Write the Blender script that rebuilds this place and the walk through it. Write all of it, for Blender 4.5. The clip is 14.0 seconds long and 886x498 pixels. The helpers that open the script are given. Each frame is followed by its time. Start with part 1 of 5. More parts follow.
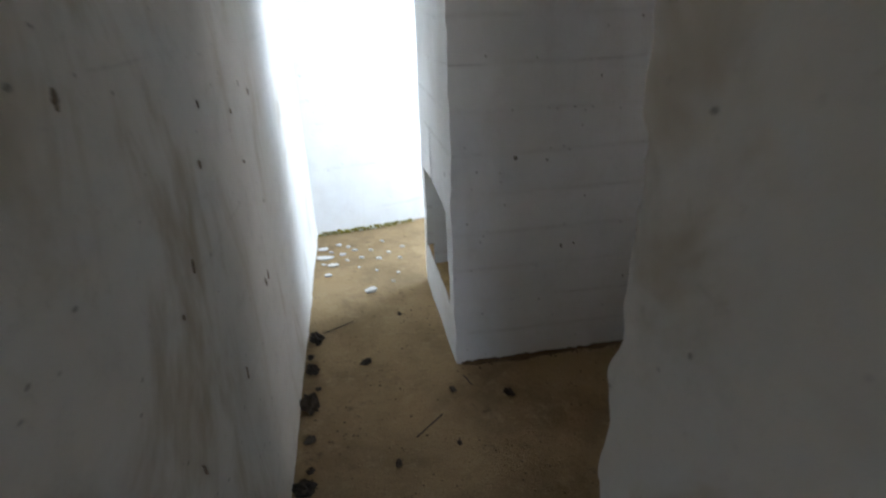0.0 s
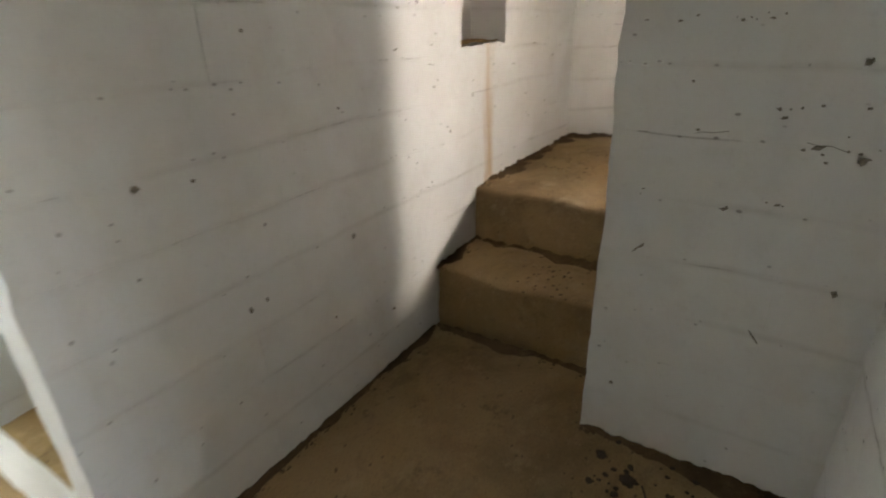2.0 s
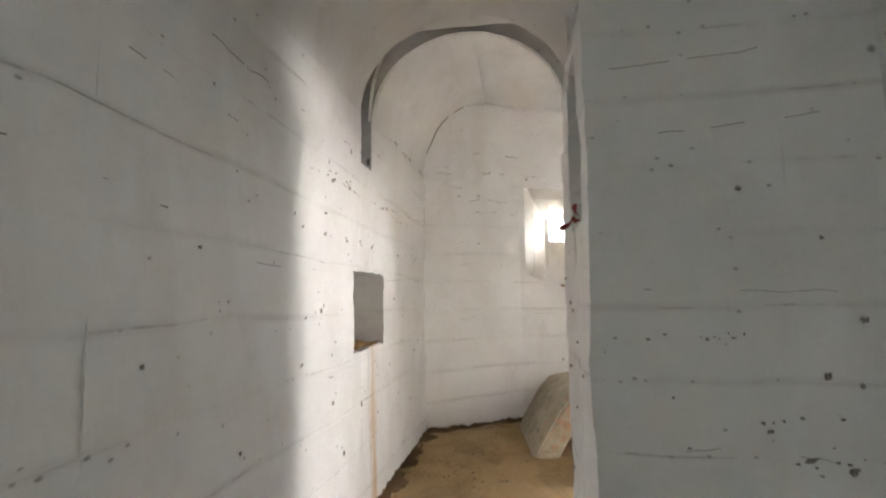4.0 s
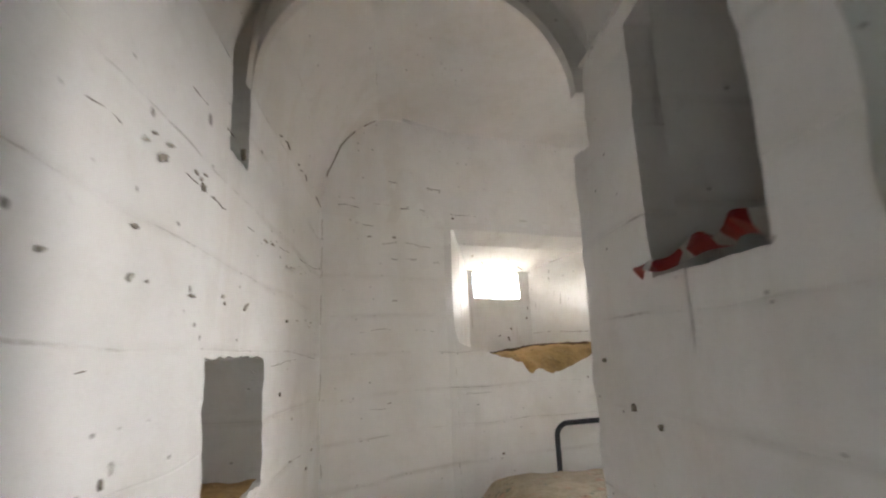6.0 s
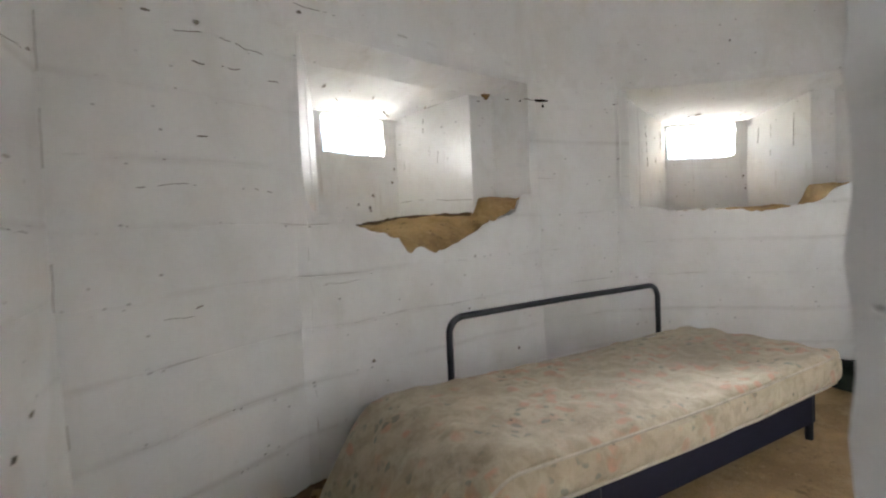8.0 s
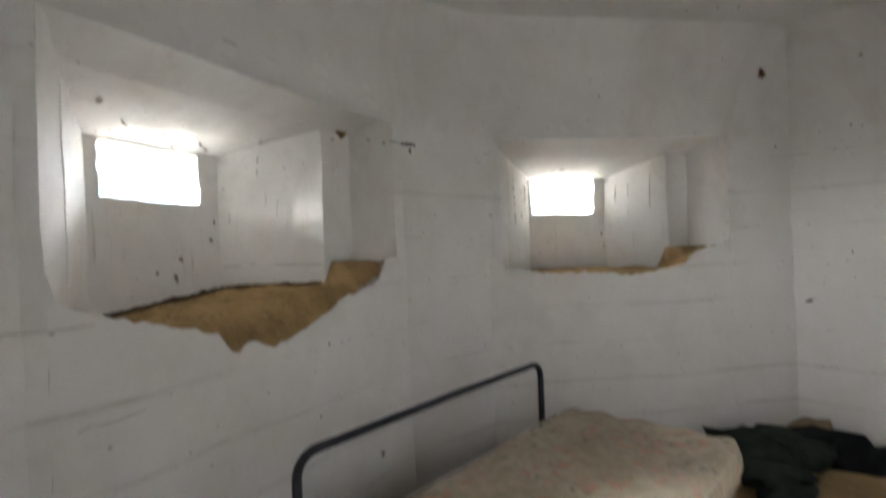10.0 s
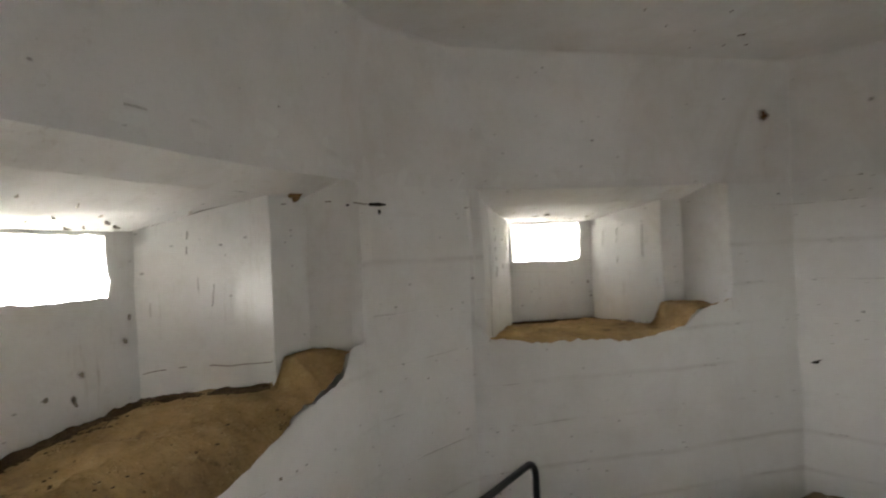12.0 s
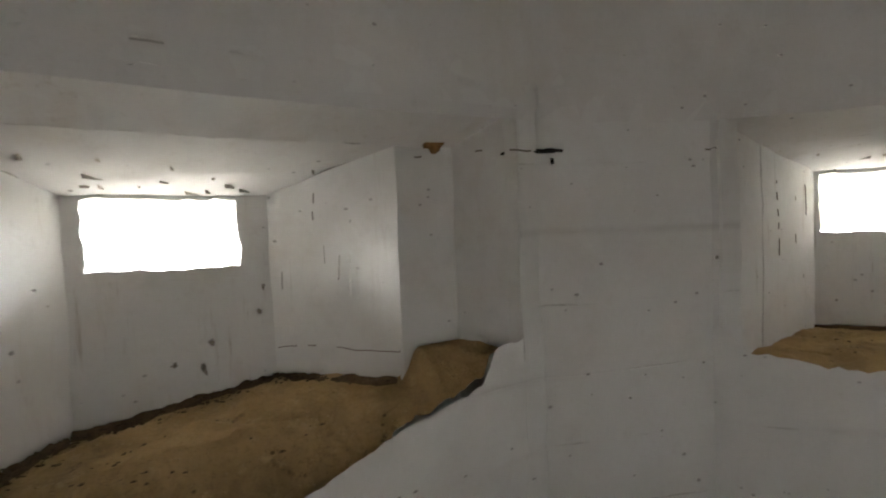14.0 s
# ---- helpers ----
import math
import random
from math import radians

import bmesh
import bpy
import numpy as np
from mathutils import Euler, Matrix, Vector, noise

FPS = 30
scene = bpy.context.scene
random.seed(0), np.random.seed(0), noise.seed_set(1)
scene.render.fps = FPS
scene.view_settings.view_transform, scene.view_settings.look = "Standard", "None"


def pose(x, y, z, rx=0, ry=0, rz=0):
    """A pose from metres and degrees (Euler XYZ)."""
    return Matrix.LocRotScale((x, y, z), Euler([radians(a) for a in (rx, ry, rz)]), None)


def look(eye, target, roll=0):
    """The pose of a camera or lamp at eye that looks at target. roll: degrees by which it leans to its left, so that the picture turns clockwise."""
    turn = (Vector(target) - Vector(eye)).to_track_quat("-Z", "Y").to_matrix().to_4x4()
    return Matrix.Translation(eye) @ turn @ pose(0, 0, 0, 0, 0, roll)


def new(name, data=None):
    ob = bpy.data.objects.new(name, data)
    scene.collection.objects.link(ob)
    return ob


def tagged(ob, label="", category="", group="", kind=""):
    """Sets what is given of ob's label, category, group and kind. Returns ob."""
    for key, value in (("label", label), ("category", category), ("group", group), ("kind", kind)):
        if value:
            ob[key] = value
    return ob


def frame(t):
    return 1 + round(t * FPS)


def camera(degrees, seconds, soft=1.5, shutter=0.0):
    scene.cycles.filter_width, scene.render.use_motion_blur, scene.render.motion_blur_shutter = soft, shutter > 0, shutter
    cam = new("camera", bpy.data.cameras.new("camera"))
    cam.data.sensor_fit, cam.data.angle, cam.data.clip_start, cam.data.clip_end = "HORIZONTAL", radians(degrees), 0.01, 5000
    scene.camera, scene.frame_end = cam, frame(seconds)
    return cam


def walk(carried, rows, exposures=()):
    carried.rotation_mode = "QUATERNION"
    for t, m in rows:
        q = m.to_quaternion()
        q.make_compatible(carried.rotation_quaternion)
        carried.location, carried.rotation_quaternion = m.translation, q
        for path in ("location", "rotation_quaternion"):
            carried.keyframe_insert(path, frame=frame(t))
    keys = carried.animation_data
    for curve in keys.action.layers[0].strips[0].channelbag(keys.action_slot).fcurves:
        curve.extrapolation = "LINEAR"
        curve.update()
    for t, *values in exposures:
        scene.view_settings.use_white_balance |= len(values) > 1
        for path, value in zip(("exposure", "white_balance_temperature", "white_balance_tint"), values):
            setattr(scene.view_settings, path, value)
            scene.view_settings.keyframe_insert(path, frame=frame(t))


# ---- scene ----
cam = camera(80.8, 14.0, soft=2.0, shutter=0.5)
PATH = [
    (0, (0.165, -0.051, 1.382), (0.459, 1.743, 0.548), -2.2),
    (0.5, (0.122, 0.148, 1.312), (0.645, 1.815, 0.338), -2.7),
    (1, (0.18, 0.405, 1.289), (1.062, 1.907, 0.307), -3.1),
    (1.5, (0.217, 0.568, 1.258), (1.482, 1.828, 0.356), -2.7),
    (2, (0.236, 0.725, 1.176), (1.779, 1.696, 0.354), -1.5),
    (2.5, (0.309, 0.905, 1.096), (2.078, 1.639, 0.52), -0.7),
    (3, (0.32, 1.009, 1.17), (2.233, 1.547, 0.952), 0.1),
    (3.5, (0.333, 1.088, 1.218), (2.286, 1.519, 1.215), -0.5),
    (4, (0.35, 1.182, 1.254), (2.319, 1.484, 1.426), -0.9),
    (4.2, (0.392, 1.205, 1.261), (2.362, 1.472, 1.481), -0.9),
    (6.3, (1.281, 1.446, 1.335), (3.237, 1.194, 1.668), -2.9),
    (6.7, (1.476, 1.456, 1.308), (3.431, 1.099, 1.535), -3.2),
    (6.9, (1.575, 1.477, 1.288), (3.517, 1.028, 1.454), -3.1),
    (7, (1.612, 1.481, 1.287), (3.546, 0.988, 1.415), -2.9),
    (7.3, (1.732, 1.493, 1.262), (3.635, 0.881, 1.298), -3.0),
    (7.6, (1.843, 1.48, 1.266), (3.711, 0.767, 1.208), -3.0),
    (8.5, (2.115, 1.425, 1.36), (3.83, 0.44, 1.265), -2.5),
    (9.8, (2.403, 1.274, 1.405), (3.864, -0.084, 1.26), -1.8),
    (10, (2.436, 1.278, 1.438), (3.897, -0.088, 1.435), -2.2),
    (10.5, (2.446, 1.262, 1.49), (3.909, -0.089, 1.679), -2.2),
    (11, (2.565, 1.231, 1.546), (3.89, -0.259, 1.703), -2.5),
    (11.5, (2.651, 1.157, 1.632), (3.875, -0.423, 1.701), -2.7),
    (12, (2.697, 1.089, 1.689), (4.051, -0.383, 1.688), -2.7),
    (12.5, (2.723, 0.956, 1.687), (4.31, -0.261, 1.642), -3.1),
    (13, (2.765, 0.846, 1.674), (4.545, -0.061, 1.575), -3.5),
    (13.5, (2.83, 0.704, 1.662), (4.723, 0.066, 1.572), -3.1),
    (14, (2.871, 0.542, 1.677), (4.808, 0.052, 1.592), -2.5),
]
EXPOSURES = [(0.0, 2.3, 6400, 17), (0.5, 2.6, 6150, 13), (1.0, 2.64, 5850, 10), (1.5, 2.88, 6800, 12), (2.0, 3.52, 7400, 14), (2.5, 3.75, 6800, 13), (3.0, 3.78, 6850, 13),
             (4.0, 3.72, 6750, 14), (6.5, 3.2, 6500, 13), (7.5, 3.2, 6150, 12), (10.0, 2.5, 6250, 12), (10.5, 2.45, 6500, 11), (12.0, 2.27, 6500, 11), (13.0, 2.06, 6500, 11), (14.0, 1.9, 6500, 11)]
walk(cam, [(t, look(eye, target, roll)) for t, eye, target, roll in PATH], EXPOSURES)
L_SLOT1, L_SLOT2, L_EXIT, L_SOUTH = 80.0, 320.0, 12.5, 0.12

# ---- world, sun, large lights ----
world = bpy.data.worlds.new("world")
scene.world = world
world.use_nodes = True
wn = world.node_tree.nodes
sky = wn.new("ShaderNodeTexSky")
sky.sky_type = "NISHITA"
sky.sun_disc = False
sky.sun_elevation, sky.sun_rotation = radians(48), radians(330)
wn["Background"].inputs[1].default_value = 0.15
world.node_tree.links.new(sky.outputs[0], wn["Background"].inputs[0])
sun = new("sun", bpy.data.lights.new("sun", "SUN"))
sun.data.energy, sun.data.angle, sun.data.color = 5.0, radians(0.5), (1.0, 0.95, 0.86)
sun.matrix_world = look((0, 0, 0), (-math.sin(radians(330)) * math.cos(radians(48)), -math.cos(radians(330)) * math.cos(radians(48)), -math.sin(radians(48))))


def sky_lamp(name, eye, target, w, h, power, color):
    """Daylight that enters by one opening; also makes the unseen fill in the south passage."""
    ob = new(name, bpy.data.lights.new(name, "AREA"))
    ob.data.shape, ob.data.size, ob.data.size_y = "RECTANGLE", w, h
    ob.data.energy, ob.data.color = power, color
    ob.matrix_world = look(eye, target)
    return ob


# ---- plan ----
Z_ROOM, Z_STEP, Z_VAULT, R_VAULT, Z_CEIL, Z_TOP = 0.495, 0.26, 1.905, 0.331, 2.236, 2.40
Y_N, Y_S, Y_J, Y_V, X_L = 1.738, 1.04, 1.036, 1.008, -0.145
G_0, G_1, G_DEEP, G_LOW = 2.108, 2.226, 0.055, 1.725  # groove round the arch
N1, C1 = Vector((0.951, 0.309)), 3.79
N2, C2 = Vector((0.82, -0.572)), 3.475


def on_line(n, c, s):
    """The plan point at s along the wall line n.p = c."""
    d = Vector((-n.y, n.x))
    return n * (c / n.length_squared) + d * (s / n.length_squared)


def cross(na, ca, nb, cb):
    det = na.x * nb.y - na.y * nb.x
    return Vector(((ca * nb.y - na.y * cb) / det, (na.x * cb - ca * nb.x) / det))


CORNER_A = Vector((3.255, Y_N))
CORNER_F = on_line(N1, C1, 0.03)
CORNER_B = on_line(N1, C1, -1.20)
CORNER_C = on_line(N2, C2, 1.92)
CORNER_D = cross(N2, C2, Vector((0, -1)), 1.62)
CORNER_E = Vector((2.19, -1.62))

# daylight through the two slots and the way out
P1 = on_line(N1, C1, -0.467)
P2 = on_line(N2, C2, 1.362)
Q1, Q2 = P1 + N1 * 1.15 + Vector((-0.309, 0.951)) * 0.11, P2 + N2 * 2.36
sky_lamp("daylight_slot_1", (*Q1, 1.89), (*(Q1 - N1), 1.68), 1.9, 0.36, L_SLOT1, (1.0, 0.985, 0.97))
sky_lamp("daylight_slot_2", (*Q2, 2.15), (*(Q2 - N2 * 2.5), 1.60), 1.5, 1.0, L_SLOT2, (1.0, 0.985, 0.97))
sky_lamp("daylight_exit", (1.45, 2.98, 1.25), (0.0, 2.20, 0.95), 0.80, 2.0, L_EXIT, (0.62, 0.81, 1.0))
# added fill, unseen behind the start, to brighten passage and vestibule
sky_lamp("fill_south_passage", (0.16, -1.72, 1.1), (0.16, 0.5, 0.9), 0.55, 1.9, L_SOUTH, (0.80, 0.90, 1.0))


# ---- materials ----
def material(name):
    m = bpy.data.materials.new(name)
    m.use_nodes = True
    return m, m.node_tree.nodes, m.node_tree.links, m.node_tree.nodes["Principled BSDF"]


class Net:
    """Short ways to add shader nodes."""

    def __init__(self, name, rough=0.9, spec=0.25):
        self.m, self.n, self.l, self.b = material(name)
        self.b.inputs["Roughness"].default_value = rough
        self.b.inputs["Specular IOR Level"].default_value = spec
        self.pos = self.n.new("ShaderNodeNewGeometry").outputs["Position"]

    def put(self, socket, value):
        if isinstance(value, bpy.types.NodeSocket):
            self.l.new(value, socket)
        else:
            socket.default_value = value

    def noise(self, scale, detail=5.0, rough=0.6, at=None, dist=0.0):
        t = self.n.new("ShaderNodeTexNoise")
        t.inputs["Scale"].default_value, t.inputs["Detail"].default_value = scale, detail
        t.inputs["Roughness"].default_value, t.inputs["Distortion"].default_value = rough, dist
        self.l.new(at or self.pos, t.inputs["Vector"])
        return t.outputs["Fac"]

    def voronoi(self, scale, at=None, feature="F1", out="Distance"):
        t = self.n.new("ShaderNodeTexVoronoi")
        t.feature = feature
        t.inputs["Scale"].default_value = scale
        self.l.new(at or self.pos, t.inputs["Vector"])
        return t.outputs[out]

    def math(self, op, a, b=0.0, c=0.0, clamp=False):
        t = self.n.new("ShaderNodeMath")
        t.operation, t.use_clamp = op, clamp
        for i, v in enumerate((a, b, c)):
            self.put(t.inputs[i], v)
        return t.outputs[0]

    def step(self, v, lo, hi, to0=0.0, to1=1.0):
        t = self.n.new("ShaderNodeMapRange")
        t.interpolation_type = "SMOOTHSTEP"
        self.put(t.inputs[0], v)
        for i, x in enumerate((lo, hi, to0, to1)):
            t.inputs[i + 1].default_value = x
        return t.outputs[0]

    def mix(self, f, a, b, blend="MIX"):
        t = self.n.new("ShaderNodeMix")
        t.data_type, t.blend_type = "RGBA", blend
        self.put(t.inputs[0], f)
        for s, v in ((6, a), (7, b)):
            self.put(t.inputs[s], (*v, 1.0) if isinstance(v, tuple) else v)
        return t.outputs[2]

    def xyz(self, at=None):
        t = self.n.new("ShaderNodeSeparateXYZ")
        self.l.new(at or self.pos, t.inputs[0])
        return t.outputs

    def stretch(self, sx, sy, sz):
        t = self.n.new("ShaderNodeMapping")
        t.inputs["Scale"].default_value = (sx, sy, sz)
        self.l.new(self.pos, t.inputs[0])
        return t.outputs[0]

    def bump(self, height, strength=0.4, dist=0.01, after=None):
        t = self.n.new("ShaderNodeBump")
        t.inputs["Strength"].default_value, t.inputs["Distance"].default_value = strength, dist
        self.l.new(height, t.inputs["Height"])
        if after is not None:
            self.l.new(after, t.inputs["Normal"])
        return t.outputs[0]

    def done(self, color, normal=None):
        self.put(self.b.inputs["Base Color"], (*color, 1.0) if isinstance(color, tuple) else color)
        if normal is not None:
            self.l.new(normal, self.b.inputs["Normal"])
        return self.m


def whitewash(name, base=(0.79, 0.785, 0.77), board=0.152, dirt=0.5, streak=None, tilt=0.0, lines=1.0, drips=0.0, smears=0.30, joint=0.42):
    """Lime-washed board-marked concrete: board joints, pits, stains, soft relief."""
    k = Net(name, 0.92, 0.15)
    x, y, z = k.xyz()
    wob = k.noise(1.1, 3)
    zz = k.math("ADD", z, k.math("MULTIPLY", k.math("SUBTRACT", wob, 0.5), 0.06))
    zz = k.math("ADD", zz, k.math("MULTIPLY", x, tilt))
    cell = k.math("DIVIDE", zz, board)
    fr = k.math("FRACT", cell)
    edge = k.math("MINIMUM", fr, k.math("SUBTRACT", 1.0, fr))
    line = k.math("MULTIPLY", k.step(edge, 0.0, 0.022, 1.0, 0.0), lines)
    along = k.noise(1.0, 6, 0.7, k.stretch(3.0, 3.0, 9.0))
    broken = k.step(along, 0.53, 0.64)
    line_dark = k.math("MULTIPLY", line, broken)
    board_no = k.n.new("ShaderNodeTexWhiteNoise")
    board_no.noise_dimensions = "1D"
    k.l.new(k.math("FLOOR", cell), board_no.inputs["W"])
    # two sizes of pits
    warp = k.noise(14, 3)
    d1 = k.math("ADD", k.voronoi(6.0), k.math("MULTIPLY", warp, 0.12))
    r1 = k.n.new("ShaderNodeSeparateColor")
    k.l.new(k.voronoi(6.0, out="Color"), r1.inputs[0])
    keep1 = k.step(r1.outputs[0], 0.93, 0.95)
    pit1 = k.math("MULTIPLY", k.step(d1, 0.09, 0.135, 1.0, 0.0), keep1)
    d2 = k.math("ADD", k.voronoi(19.0), k.math("MULTIPLY", warp, 0.16))
    r2 = k.n.new("ShaderNodeSeparateColor")
    k.l.new(k.voronoi(19.0, out="Color"), r2.inputs[0])
    pit2 = k.math("MULTIPLY", k.step(d2, 0.13, 0.2, 1.0, 0.0), k.step(r2.outputs[1], 0.972, 0.985))
    fl_at = k.stretch(1.0, 1.0, 1.7)
    d3 = k.math("ADD", k.voronoi(34.0, fl_at), k.math("MULTIPLY", warp, 0.25))
    r3 = k.n.new("ShaderNodeSeparateColor")
    k.l.new(k.voronoi(34.0, fl_at, out="Color"), r3.inputs[0])
    near = k.math("MULTIPLY", k.math("MULTIPLY", k.step(edge, 0.03, 0.12, 0.50, 0.0), lines), k.step(k.noise(2.3, 4), 0.45, 0.62))
    some = k.math("ADD", near, k.math("MULTIPLY", k.step(k.noise(3.1, 4), 0.5, 0.68), 0.10))
    keep3 = k.math("GREATER_THAN", k.math("ADD", r3.outputs[2], some), 0.965)
    pit3 = k.math("MULTIPLY", k.step(d3, 0.20, 0.36, 1.0, 0.0), keep3)
    pits = k.math("MAXIMUM", k.math("MAXIMUM", pit1, pit2), k.math("MULTIPLY", pit3, 0.75))
    # colour
    big = k.noise(1.7, 6, 0.62)
    col = k.mix(k.step(big, 0.35, 0.72), base, tuple(c * f for c, f in zip(base, (0.90, 0.893, 0.875))))
    mid = k.noise(7.0, 8, 0.7)
    col = k.mix(k.math("MULTIPLY", k.step(mid, 0.48, 0.75), 0.35 * dirt), col, (0.50, 0.46, 0.39))
    col = k.mix(k.math("MULTIPLY", board_no.outputs[0], 0.08 * lines), col, (0.60, 0.575, 0.53))
    grain = k.noise(90, 3, 0.8)
    col = k.mix(k.math("MULTIPLY", k.step(grain, 0.55, 0.75), 0.12), col, (0.45, 0.43, 0.40))
    smear = k.noise(1.0, 5, 0.65, k.stretch(2.2, 2.2, 0.9), 1.2)
    col = k.mix(k.math("MULTIPLY", k.step(smear, 0.50, 0.72), smears * dirt), col, (0.47, 0.39, 0.28))
    scuff = k.noise(26.0, 5, 0.75)
    col = k.mix(k.math("MULTIPLY", k.step(scuff, 0.57, 0.74), 0.22 * dirt), col, (0.36, 0.31, 0.25))
    if streak:
        sx, z0, z1 = streak
        off = k.math("ABSOLUTE", k.math("SUBTRACT", k.math("ADD", x, k.math("MULTIPLY", k.math("SUBTRACT", k.noise(6, 4), 0.5), 0.05)), sx))
        m = k.math("MULTIPLY", k.step(off, 0.014, 0.06, 1.0, 0.0), k.step(z, z0, z1 - 0.02, 0.9, 0.5))
        m = k.math("MULTIPLY", m, k.step(z, z1 - 0.01, z1 + 0.01, 1.0, 0.0))
        m = k.math("MULTIPLY", m, k.step(k.noise(1.0, 5, 0.7, k.stretch(40, 40, 3)), 0.3, 0.6))
        col = k.mix(k.math("MULTIPLY", m, 0.95), col, (0.52, 0.345, 0.17))
    if lines:
        # wider dark band paints soft shade beside the board joints, broken by noise
        soft = k.math("MULTIPLY", k.step(edge, 0.0, 0.10, 1.0, 0.0), k.step(k.noise(1.0, 5, 0.7, k.stretch(1.6, 1.6, 5.0)), 0.42, 0.66))
        col = k.mix(k.math("MULTIPLY", soft, 0.26 * lines), col, (0.36, 0.33, 0.28))
    if drips:
        run = k.noise(1.0, 6, 0.75, k.stretch(34.0, 34.0, 2.2))
        run = k.math("MULTIPLY", k.step(run, 0.56, 0.72), k.step(k.noise(3.0, 4), 0.42, 0.62))
        col = k.mix(k.math("MULTIPLY", run, drips), col, (0.33, 0.26, 0.17))
    col = k.mix(k.math("MULTIPLY", line_dark, joint), col, (0.22, 0.19, 0.15))
    col = k.mix(k.math("MULTIPLY", pits, 0.7), col, (0.15, 0.13, 0.105))
    # relief
    h = k.math("ADD", k.math("MULTIPLY", mid, 0.35), k.math("MULTIPLY", grain, 0.10))
    h = k.math("SUBTRACT", h, k.math("MULTIPLY", pits, 0.9))
    h = k.math("SUBTRACT", h, k.math("MULTIPLY", k.math("ADD", k.math("MULTIPLY", line, 0.08), k.math("MULTIPLY", line_dark, 0.30)), 1.0))
    return k.done(col, k.bump(h, 0.55, 0.008))


def sandy(name, base=(0.32, 0.215, 0.11), dark=(0.075, 0.052, 0.034), pale=(0.44, 0.33, 0.19), scale=1.0):
    """Trodden sandy dirt over concrete."""
    k = Net(name, 0.97, 0.1)
    big = k.noise(2.2 * scale, 7, 0.65, dist=0.4)
    mid = k.noise(9.0 * scale, 8, 0.75)
    fine = k.noise(120.0, 4, 0.8)
    col = k.mix(k.step(big, 0.38, 0.68), base, tuple(c * 0.62 for c in base))
    col = k.mix(k.math("MULTIPLY", k.step(mid, 0.50, 0.72), 0.6), col, pale)
    col = k.mix(k.math("MULTIPLY", k.step(k.noise(5.0 * scale, 9, 0.8), 0.56, 0.70), 0.7), col, dark)
    col = k.mix(k.math("MULTIPLY", k.step(fine, 0.5, 0.7), 0.35), col, dark)
    clod = k.voronoi(38.0)
    spots = k.math("MULTIPLY", k.step(clod, 0.12, 0.2, 1.0, 0.0), k.step(k.noise(11, 3), 0.55, 0.62))
    col = k.mix(k.math("MULTIPLY", spots, 0.75), col, dark)
    blot_ = k.math("MULTIPLY", k.step(k.noise(3.4 * scale, 8, 0.72, dist=0.8), 0.54, 0.68), 0.35)
    col = k.mix(blot_, col, tuple(c * 1.6 for c in dark))
    gravel = k.math("MULTIPLY", k.step(k.voronoi(85.0), 0.15, 0.32, 1.0, 0.0), k.step(k.noise(30, 3), 0.52, 0.6))
    col = k.mix(k.math("MULTIPLY", gravel, 0.4), col, pale)
    h = k.math("ADD", k.math("MULTIPLY", mid, 0.7), k.math("MULTIPLY", fine, 0.35))
    h = k.math("ADD", h, k.math("MULTIPLY", k.math("MAXIMUM", spots, gravel), 0.6))
    return k.done(col, k.bump(h, 0.9, 0.014))


def plain(name, color, rough=0.6, metal=0.0, spec=0.4, vary=0.25, scale=18.0):
    k = Net(name, rough, spec)
    k.b.inputs["Metallic"].default_value = metal
    v = k.noise(scale, 6, 0.7)
    col = k.mix(k.step(v, 0.35, 0.72), color, tuple(c * (1 - vary) for c in color))
    return k.done(col, k.bump(k.noise(scale * 5, 4, 0.7), 0.25, 0.003))


